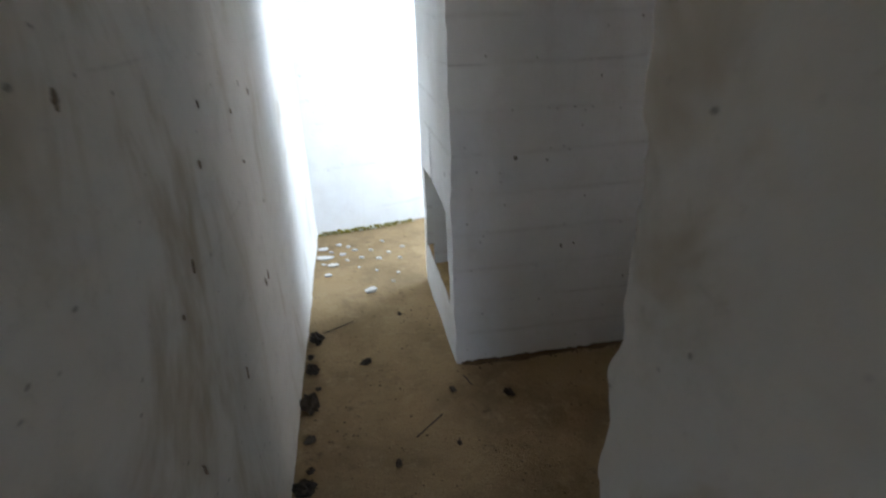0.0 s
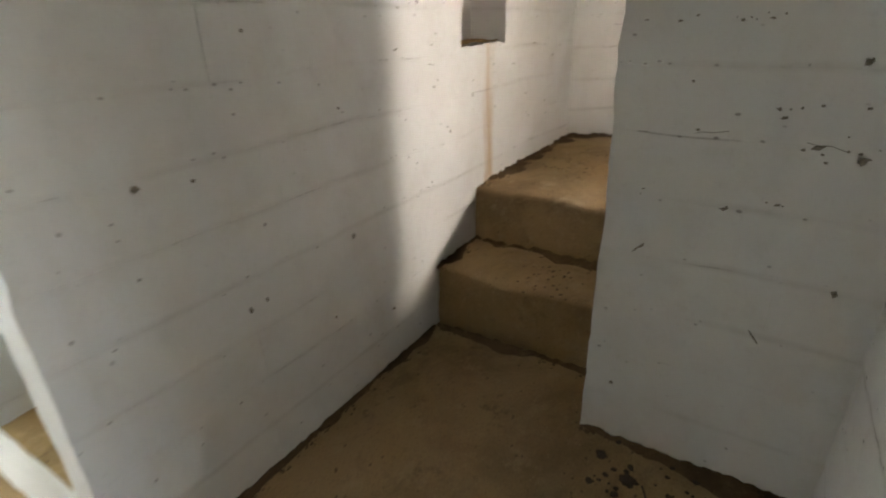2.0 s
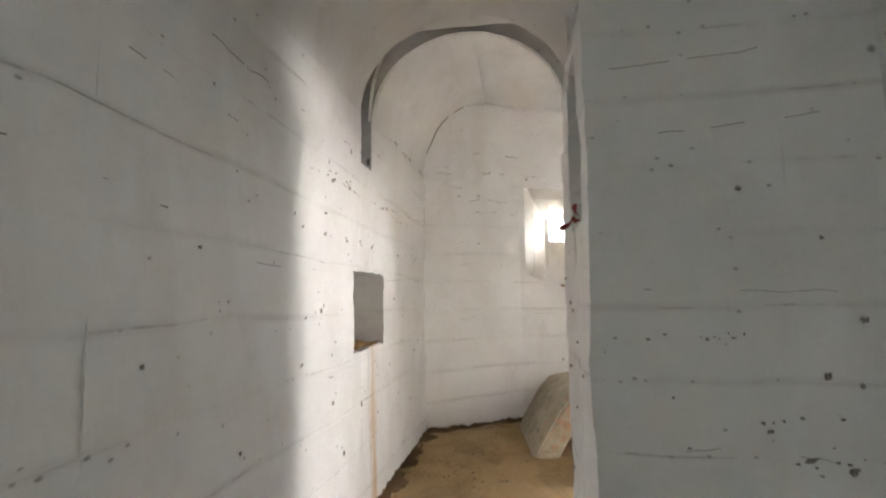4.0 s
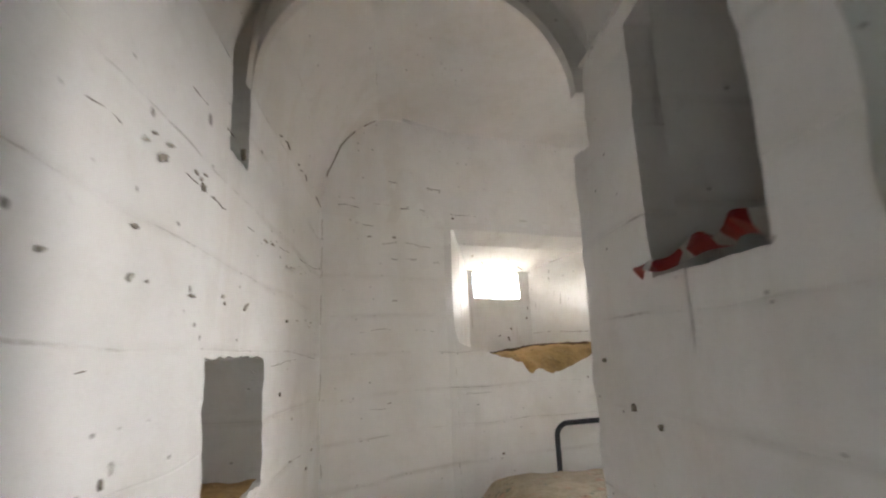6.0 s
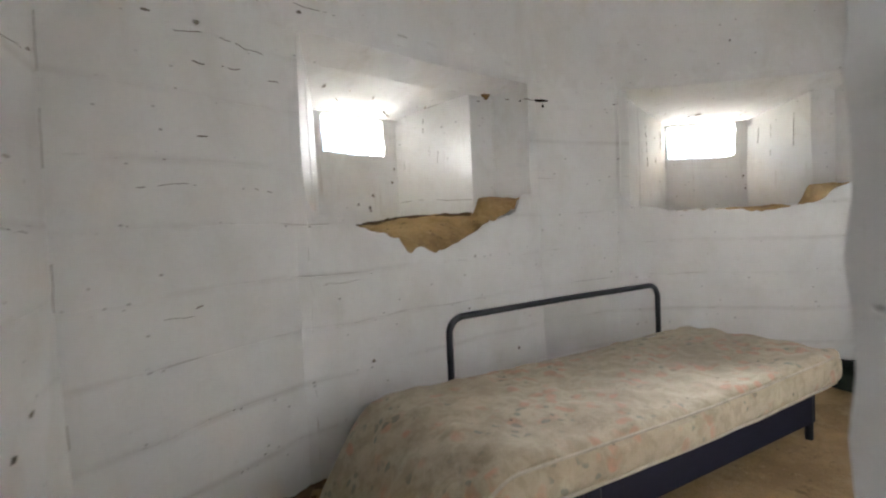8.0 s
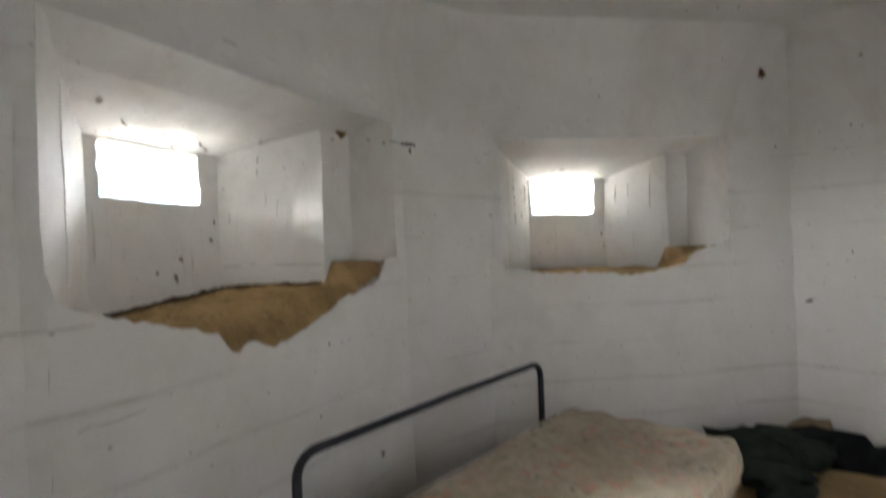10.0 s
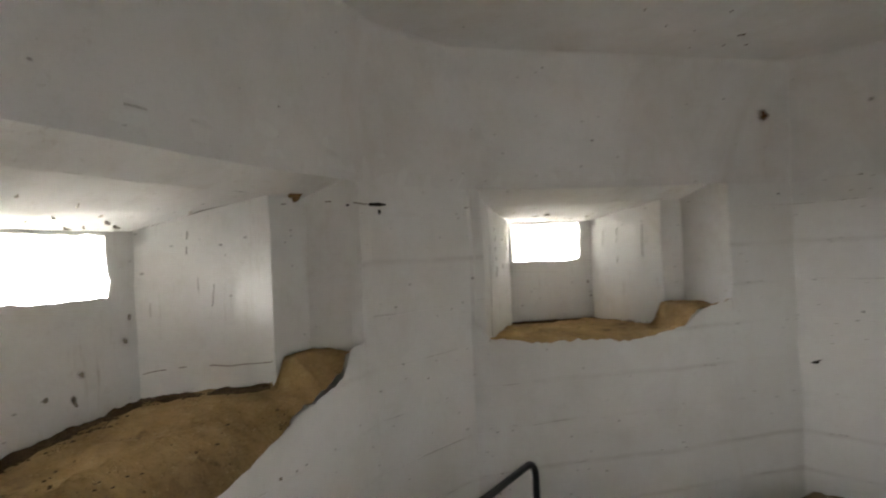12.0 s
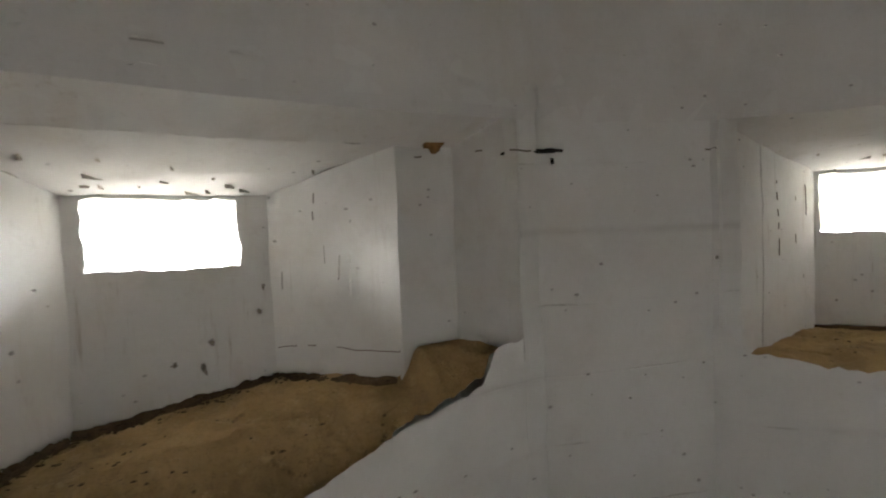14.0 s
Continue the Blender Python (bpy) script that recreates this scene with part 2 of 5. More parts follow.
def floral(name):
    """Faded flowered mattress ticking."""
    k = Net(name, 0.95, 0.1)
    k.b.inputs["Sheen Weight"].default_value = 0.15
    at = k.n.new("ShaderNodeTexCoord").outputs["Object"]
    base = k.mix(k.step(k.noise(3.5, 6, 0.6, at), 0.35, 0.7), (0.48, 0.41, 0.30), (0.40, 0.33, 0.235))
    warp = k.n.new("ShaderNodeTexNoise")
    warp.inputs["Scale"].default_value = 14.0
    k.l.new(at, warp.inputs["Vector"])
    vm = k.n.new("ShaderNodeVectorMath")
    vm.operation = "MULTIPLY_ADD"
    k.l.new(warp.outputs["Color"], vm.inputs[0])
    vm.inputs[1].default_value = (0.07, 0.07, 0.07)
    k.l.new(at, vm.inputs[2])
    p = vm.outputs[0]
    pink = k.math("MULTIPLY", k.step(k.voronoi(19.0, p), 0.30, 0.46, 1.0, 0.0), k.step(k.noise(6.0, 2, 0.5, at), 0.44, 0.56))
    green = k.math("MULTIPLY", k.step(k.voronoi(25.0, p, feature="F1"), 0.22, 0.34, 1.0, 0.0), k.step(k.noise(8.0, 2, 0.5, k.stretch(1.1, 0.9, 1.0)), 0.50, 0.58))
    pale = k.step(k.voronoi(9.0, p, feature="SMOOTH_F1"), 0.42, 0.6)
    col = k.mix(k.math("MULTIPLY", pale, 0.5), base, (0.46, 0.41, 0.30))
    col = k.mix(k.math("MULTIPLY", pink, 0.6), col, (0.50, 0.24, 0.165))
    col = k.mix(k.math("MULTIPLY", green, 0.6), col, (0.13, 0.17, 0.15))
    spots = k.math("MULTIPLY", k.step(k.voronoi(21.0, at), 0.08, 0.13, 1.0, 0.0), k.step(k.noise(9, 2, 0.5, at), 0.55, 0.6))
    col = k.mix(k.math("MULTIPLY", spots, 0.8), col, (0.06, 0.06, 0.05))
    mott = k.noise(22.0, 5, 0.7, p)
    col = k.mix(k.math("MULTIPLY", k.step(mott, 0.42, 0.62), 0.45), col, (0.27, 0.225, 0.15))
    weave = k.noise(260, 2, 0.6, at)
    return k.done(col, k.bump(k.math("ADD", k.math("MULTIPLY", k.noise(16, 4, 0.6, at), 0.8), k.math("MULTIPLY", weave, 0.2)), 0.45, 0.012))


M_WALL = whitewash("limewashed_concrete")
M_NORTH = whitewash("limewashed_concrete_streaked", streak=(2.235, 0.49, 1.075), tilt=0.01)
M_ROOM = whitewash("limewashed_concrete_room", (0.79, 0.785, 0.765), 0.165, 0.4, joint=0.42)
M_REVEAL = whitewash("limewashed_reveal", (0.78, 0.77, 0.745), 0.23, 0.8, lines=0.0, drips=0.5)
M_CEIL = whitewash("limewashed_ceiling", (0.76, 0.75, 0.73), 0.4, 0.6, lines=0.0)
M_PASSAGE = whitewash("stained_limewash", (0.74, 0.70, 0.64), 0.19, 1.2, lines=0.4, smears=0.75)
M_DIRT = sandy("sandy_dirt_floor", (0.37, 0.255, 0.135))
M_LEDGE = sandy("sandy_ledge", (0.48, 0.325, 0.155), (0.095, 0.062, 0.034), (0.60, 0.45, 0.25), 2.2)
M_STEP = sandy("earthy_concrete_step", (0.42, 0.29, 0.155), (0.10, 0.07, 0.04), (0.48, 0.375, 0.24))
M_HOLE = plain("dark_hole", (0.03, 0.026, 0.022), 1.0, 0, 0.05)
M_RUST = plain("rust_brown", (0.16, 0.085, 0.04), 0.95, 0, 0.1)
M_STEEL = plain("dark_bed_enamel", (0.018, 0.02, 0.028), 0.42, 0.3, 0.5)
M_NAVY = plain("navy_bed_base", (0.008, 0.008, 0.022), 0.7, 0, 0.3)
M_FLORAL = floral("faded_floral_ticking")
M_PIPING = plain("pale_piping", (0.50, 0.44, 0.35), 0.9)
M_RED = plain("red_tape", (0.36, 0.03, 0.02), 0.4, 0, 0.5)
M_PALE = plain("white_tape", (0.62, 0.58, 0.54), 0.4, 0, 0.5)
M_CLOTH = plain("dark_green_cloth", (0.028, 0.036, 0.028), 0.95, 0, 0.1, 0.5)
M_CLOTH_B = plain("black_cloth", (0.012, 0.013, 0.014), 0.95, 0, 0.1, 0.5)
M_TAN = plain("tan_cloth", (0.30, 0.23, 0.14), 0.95, 0, 0.1, 0.3)
M_STONE = plain("dark_stone", (0.085, 0.064, 0.044), 0.95, 0, 0.15, 0.5)
M_FLAKE = plain("plaster_flake", (0.72, 0.70, 0.66), 0.9, 0, 0.2)
M_TWIG = plain("dry_twig", (0.10, 0.07, 0.045), 0.9)
M_MOSS = plain("yellow_green_moss", (0.26, 0.22, 0.05), 0.95, 0, 0.1, 0.5)
M_GROUND = sandy("open_ground", (0.50, 0.44, 0.32), (0.20, 0.18, 0.10), (0.58, 0.52, 0.40), 0.3)
M_OUTER = whitewash("outer_concrete", (0.42, 0.40, 0.36), 0.3, 1.0)


# ---- mesh helpers ----
SKEW = Euler((0.7, 0.4, 0.9)).to_matrix()

ARRISES = ((0.462, 0.445, 0.013, 0.06), (1.512, 1.04, 0.004, 0.03), (2.19, 1.036, 0.006, 0.03), (0.497, 1.738, 0.006, 0.03))


def warp(p, a=1.0):
    """Hand-made unevenness, the same for all surfaces that meet at p, with chipped arrises."""
    p = Vector(p)
    for ax, ay, chip, reach in ARRISES:
        near = 1.0 - math.hypot(p.x - ax, p.y - ay) / reach
        if near > 0.0:
            w = p * 13.0
            p = p + a * chip * near * (noise.noise_vector(w) + 0.5 * noise.noise_vector(p * 29.0))
    q = SKEW @ p + Vector((40.37, 52.11, 61.73))
    kind = "PERLIN_NEW"
    return p + a * (0.007 * noise.noise_vector(q * 2.3, noise_basis=kind) + 0.0042 * noise.noise_vector(q * 9.0 + Vector((3, 7, 1)), noise_basis=kind)
                    + 0.0022 * noise.noise_vector(q * 31.0, noise_basis=kind))


def link(name, bm, mat, parent=None, smooth=False):
    me = bpy.data.meshes.new(name)
    bmesh.ops.recalc_face_normals(bm, faces=bm.faces)
    bm.to_mesh(me)
    bm.free()
    for m in mat if isinstance(mat, (list, tuple)) else [mat]:
        me.materials.append(m)
    if smooth:
        me.polygons.foreach_set("use_smooth", [True] * len(me.polygons))
        me.set_sharp_from_angle(angle=radians(38))
    ob = new(name, me)
    if parent is not None:
        ob.parent = parent
    return ob


def part(name, bm, mat, parent, label="", smooth=False):
    return tagged(link(name, bm, mat, parent, smooth), label)


def structure(ob, label, category):
    return tagged(ob, label, category, kind="structure")


def steps_between(a, b, cell, cuts=()):
    xs = sorted({a, b, *(c for c in cuts if a < c < b)})
    out = [xs[0]]
    for p, q in zip(xs, xs[1:]):
        k = max(1, round((q - p) / cell))
        out += [p + (q - p) * (i + 1) / k for i in range(k)]
    return out


def sheet(bm, us, vs, place, skip=None, a=1.0, cache=None):
    """A grid of quads; place(u, v) gives each corner."""
    cache = {} if cache is None else cache

    def vert(u, v):
        p = place(u, v)
        key = tuple(round(c, 4) for c in p)
        if key not in cache:
            cache[key] = bm.verts.new(warp(p, a) if a else p)
        return cache[key]

    for u0, u1 in zip(us, us[1:]):
        for v0, v1 in zip(vs, vs[1:]):
            if skip and skip((u0 + u1) / 2, (v0 + v1) / 2):
                continue
            f = [vert(u0, v0), vert(u1, v0), vert(u1, v1), vert(u0, v1)]
            if len(set(f)) == 4:
                try:
                    bm.faces.new(f)
                except ValueError:
                    pass
            elif len(set(f)) == 3:
                g = []
                for w in f:
                    if w not in g:
                        g.append(w)
                try:
                    bm.faces.new(g)
                except ValueError:
                    pass
    return cache


def wall_panel(name, start, end, z0, z1, thick, mat, niches=(), cell=0.045):
    """A thick wall: an uneven front from start to end (plan), the room on its right hand seen from start, with niches (s0, s1, z0, z1, depth)."""
    start, end = Vector(start), Vector(end)
    u = (end - start).normalized()
    back = Vector((-u.y, u.x))
    length = (end - start).length
    bm = bmesh.new()
    cuts_s = [s for q in niches for s in q[:2]]
    cuts_z = [z for q in niches for z in q[2:4]]
    for q in niches:
        # finer cells round a niche let its rim crumble
        cuts_s += [q[0] + (q[1] - q[0]) * i / 16 for i in range(-1, 18)]
        cuts_z += [q[2] + (q[3] - q[2]) * i / 16 for i in range(-1, 18)]
    ss, zs = steps_between(0, length, cell, cuts_s), steps_between(z0, z1, cell, cuts_z)

    def at(s, z, d=0.0):
        for q in niches:
            if q[0] - 1e-6 <= s <= q[1] + 1e-6 and q[2] - 1e-6 <= z <= q[3] + 1e-6 and 0.0 < s < length and z < z1 - 1e-6 and q[4] < 0.3:
                rag = Vector((s * 41, z * 41, 3.0 + d * 20))
                worn = 0.006 + 0.004 * noise.noise(Vector((s * 9, z * 9, 5)))
                if min(abs(s - q[0]), abs(s - q[1])) < 1e-6:
                    s += worn * noise.noise(rag)
                if min(abs(z - q[2]), abs(z - q[3])) < 1e-6:
                    z += 1.3 * worn * noise.noise(rag + Vector((9, 4, 2)))
                break
        return (*(start + u * s + back * d), z)

    def inside(s, z):
        return any(q[0] < s < q[1] and q[2] < z < q[3] for q in niches)

    c = sheet(bm, ss, zs, lambda s, z: at(s, z), inside)
    for s0, s1, za, zb, dep in niches:
        ns, nz = [s for s in ss if s0 - 1e-6 <= s <= s1 + 1e-6], [z for z in zs if za - 1e-6 <= z <= zb + 1e-6]
        ds = steps_between(0, dep, cell)
        if s0 > 1e-6:
            sheet(bm, ds, nz, lambda d, z: at(s0, z, d), cache=c)
        sheet(bm, ds, nz, lambda d, z: at(s1, z, d), cache=c)
        sheet(bm, ds, ns, lambda d, s: at(s, za, d), cache=c)
        if zb < z1 - 1e-6:
            sheet(bm, ds, ns, lambda d, s: at(s, zb, d), cache=c)
        sheet(bm, ns, nz, lambda s, z: at(s, z, dep), cache=c)
    # the unseen back and ends
    sheet(bm, [0, length], [z0, z1], lambda s, z: at(s, z, thick), a=0)
    return link(name, bm, mat, smooth=True)


def tube(bm, pts, r, seg=10, closed=False):
    """A round tube along points."""
    pts = [Vector(p) for p in pts]
    rings = []
    side = None
    for i, p in enumerate(pts):
        a = pts[i - 1] if i else p
        b = pts[i + 1] if i + 1 < len(pts) else p
        t = (b - a).normalized()
        ref = side if side is not None else (Vector((0, 0, 1)) if abs(t.z) < 0.9 else Vector((1, 0, 0)))
        x = (ref - t * ref.dot(t)).normalized()
        side = x
        y = t.cross(x)
        rings.append([bm.verts.new(p + r * (math.cos(2 * math.pi * k / seg) * x + math.sin(2 * math.pi * k / seg) * y)) for k in range(seg)])
    for a, b in zip(rings, rings[1:]):
        for k in range(seg):
            bm.faces.new((a[k], a[(k + 1) % seg], b[(k + 1) % seg], b[k]))
    bm.faces.new(rings[0])
    bm.faces.new(rings[-1])


def arc_points(centre, a, b, r, t0, t1, n=7):
    """Points on an arc in the plane of a and b."""
    return [Vector(centre) + r * (math.cos(t) * Vector(a) + math.sin(t) * Vector(b)) for t in (t0 + (t1 - t0) * i / n for i in range(n + 1))]


def box_bm(x0, x1, y0, y1, z0, z1, bevel=0.0):
    bm = bmesh.new()
    bmesh.ops.create_cube(bm, size=1.0)
    for v in bm.verts:
        v.co = ((x0 + x1) / 2 + v.co.x * (x1 - x0), (y0 + y1) / 2 + v.co.y * (y1 - y0), (z0 + z1) / 2 + v.co.z * (z1 - z0))
    if bevel:
        bmesh.ops.bevel(bm, geom=bm.edges[:], offset=bevel, segments=2, affect="EDGES")
    return bm


def lump(bm, centre, size, seed, sub=2, rough=0.35, flat=0.0):
    """An irregular clod or stone."""
    got = bmesh.ops.create_icosphere(bm, subdivisions=sub, radius=1.0)
    rng = random.Random(seed)
    turn = Euler((rng.uniform(-0.3, 0.3), rng.uniform(-0.3, 0.3), rng.uniform(0, 6.3))).to_matrix()
    for v in got["verts"]:
        d = v.co.copy()
        k = 1 + rough * noise.noise(d * 1.7 + Vector((seed * 3.1, seed, 0)))+ 0.4 * rough * noise.noise(d * 4.0 + Vector((seed, 0, 5)))
        p = Vector((d.x * size[0], d.y * size[1], d.z * size[2])) * k
        p = turn @ p
        if p.z < -flat * size[2]:
            p.z = -flat * size[2]
        v.co = p + Vector(centre)


# ---- large structure: entrance passage, vestibule, steps ----
structure(wall_panel("wall_passage_west", (X_L, -1.6), (X_L, 3.50), -0.02, Z_CEIL, 0.5, M_PASSAGE), "stained limewashed concrete passage wall", "wall")
structure(wall_panel("wall_far", (-0.30, 3.312), (0.53, 3.454), -0.02, 2.6, 0.4, M_WALL), "white wall of the way out with mossy foot", "wall")
structure(wall_panel("wall_far_return", (0.53, 3.480), (3.2, 3.935), -0.02, 2.6, 0.37, M_WALL), "white outer wall beside the way out", "wall")
structure(wall_panel("wall_passage_east", (0.462, 0.445), (0.462, -1.6), -0.02, Z_CEIL, 0.45, M_PASSAGE, cell=0.016), "stained limewashed passage wall with worn edge", "wall")
structure(wall_panel("wall_vestibule_south", (1.512, 0.445), (0.462, 0.445), -0.02, Z_CEIL, 0.45, M_WALL, cell=0.016), "limewashed board-marked concrete wall", "wall")
structure(wall_panel("wall_vestibule_east", (1.512, Y_S), (1.512, 0.44), -0.02, Z_CEIL, 0.3, M_WALL, cell=0.022), "limewashed board-marked concrete wall beside the steps", "wall")
structure(wall_panel("wall_jamb", (2.19, Y_J), (1.512, Y_S), -0.02, 1.90, 0.4, M_WALL, [(0.288, 0.545, 1.425, 1.86, 0.34), (0.0, 2.19 - G_0, G_LOW, 1.90, G_DEEP)]), "limewashed concrete jamb with a deep dark niche", "wall")
structure(wall_panel("wall_north", (0.497, Y_N), (3.45, Y_N), -0.02, Z_VAULT, 0.5, M_NORTH, [(2.003 - 0.497, 2.387 - 0.497, 1.064, 1.336, 0.17), (G_0 - 0.497, G_1 - 0.497, G_LOW, Z_VAULT, G_DEEP)]), "limewashed concrete wall with square niche and rust streak", "wall")
structure(wall_panel("wall_block_west", (0.497, 2.54), (0.497, Y_N), -0.02, Z_CEIL, 0.45, M_WALL, [(0.06, 0.70, 0.238, 0.66, 0.24)]), "white end wall with a low recess", "wall")
structure(wall_panel("wall_block_north", (3.2, 2.54), (0.497, 2.54), -0.02, 2.6, 0.3, M_WALL), "white outer wall of the block", "wall")


def vault():
    bm = bmesh.new()
    yc = (Y_N + Y_V) / 2
    half = (Y_N - Y_V) / 2

    def arch(x, t):
        return (x, yc + half * math.cos(t), Z_VAULT + R_VAULT * math.sin(t))

    def arch_deep(x, t, d):
        return (x, yc + (half + d) * math.cos(t), Z_VAULT + (R_VAULT + d) * math.sin(t))

    whole = [math.pi * i / 40 for i in range(41)]
    c = sheet(bm, steps_between(0.30, 1.512, 0.05), [math.pi / 2 * i / 20 for i in range(21)], arch)
    sheet(bm, steps_between(1.512, G_0, 0.05), whole, arch, cache=c)
    # the groove and the lip beyond it
    depth = steps_between(0, G_DEEP, 0.02)
    sheet(bm, depth, whole, lambda d, t: arch_deep(G_0, t, d), cache=c)
    sheet(bm, steps_between(G_0, G_1, 0.04), whole, lambda x, t: arch_deep(x, t, G_DEEP), cache=c)
    sheet(bm, depth, whole, lambda d, t: arch_deep(G_1, t, d), cache=c)
    sheet(bm, [G_1, G_1 + 0.03], whole, arch, cache=c)
    # the end of the vault towards the room
    sheet(bm, whole, [0, 0.5, 1.0], lambda t, v: (G_1 + 0.03, arch(0, t)[1], arch(0, t)[2] + (Z_TOP + 0.08 - arch(0, t)[2]) * v), cache=c)
    # the small shelf on the jamb
    sheet(bm, steps_between(1.512, G_0, 0.05), [Y_V, Y_V + 0.02, Y_J + 0.01], lambda x, y: (x, y, 1.898), cache=c)
    sheet(bm, steps_between(1.512, G_0, 0.05), [1.898, Z_VAULT], lambda x, z: (x, Y_V, z), cache=c)
    # spandrel over the jamb corner
    for i in range(12):
        t0, t1 = math.pi / 2 + math.pi / 2 * i / 12, math.pi / 2 + math.pi / 2 * (i + 1) / 12
        a, b = arch(1.512, t0), arch(1.512, t1)
        sheet(bm, [0, 1], [0, 1], lambda u, v: ((a, b)[u][0], (a, b)[u][1], (a, b)[u][2] if v == 0 else Z_CEIL + 0.02), cache=c)
    return link("ceiling_vault", bm, M_CEIL, smooth=True)


structure(vault(), "limewashed barrel vault over the passage", "ceiling")


def slab(name, pts, z, thick, mat, a=1.0, cell=0.06):
    """A horizontal slab with an uneven upper (or lower, thick < 0) face over a plan polygon's bounds."""
    xs, ys = [p[0] for p in pts], [p[1] for p in pts]
    bm = bmesh.new()
    c = sheet(bm, steps_between(min(xs), max(xs), cell), steps_between(min(ys), max(ys), cell), lambda x, y: (x, y, z), a=a)
    sheet(bm, [min(xs), max(xs)], [min(ys), max(ys)], lambda x, y: (x, y, z - thick), a=0)
    return link(name, bm, mat, smooth=True)


structure(slab("floor_entrance", [(-0.5, -1.9), (3.1, 4.1)], 0.0, 0.15, M_DIRT, 1.3, 0.04), "trodden sandy dirt floor over concrete", "floor")
structure(slab("ceiling_entrance", [(-0.5, -1.9), (2.19, 2.54)], Z_CEIL, -0.3, M_CEIL), "limewashed concrete ceiling of the passage", "ceiling")


def stair_step(name, x0, x1, z0, z1):
    """A worn concrete step with a rounded, chipped nose."""
    bm = bmesh.new()
    r = 0.022
    prof = [(x0, z0 - 0.03), (x0, z0 + 0.05), (x0, (z0 + z1) / 2), (x0, z1 - r)]
    prof += [(x0 + r - r * math.cos(a), z1 - r + r * math.sin(a)) for a in (0.4, 0.8, 1.2, 1.57)]
    k = max(2, round((x1 - x0) / 0.05))
    prof += [(x0 + r + (x1 - x0 - r) * i / k, z1) for i in range(1, k + 1)]
    ys = steps_between(Y_S - 0.01, Y_N + 0.01, 0.045)

    def at(i, y):
        x, z = prof[int(i)]
        w = 0.012 * noise.noise(Vector((y * 4, z * 6, 1.5)))
        return (x + w, y, z + 0.35 * w)

    sheet(bm, list(range(len(prof))), ys, at, a=1.6)
    return link(name, bm, M_STEP, smooth=True)


structure(stair_step("step_1", 1.80, 2.16, 0.0, Z_STEP), "worn earthy concrete step with dirt in the corners", "step")
structure(stair_step("step_2", 2.12, 2.36, Z_STEP, Z_ROOM), "worn earthy concrete top step level with the room", "step")
structure(slab("floor_room", [(2.33, -1.9), (4.3, 1.80)], Z_ROOM, 0.2, M_STEP, 1.3, 0.04), "sandy concrete floor of the bunker room", "floor")
structure(slab("floor_room_edge", [(2.15, -1.9), (2.34, Y_S)], Z_ROOM - 0.004, 0.2, M_STEP, 1.3, 0.05), "sandy concrete floor edge", "floor")


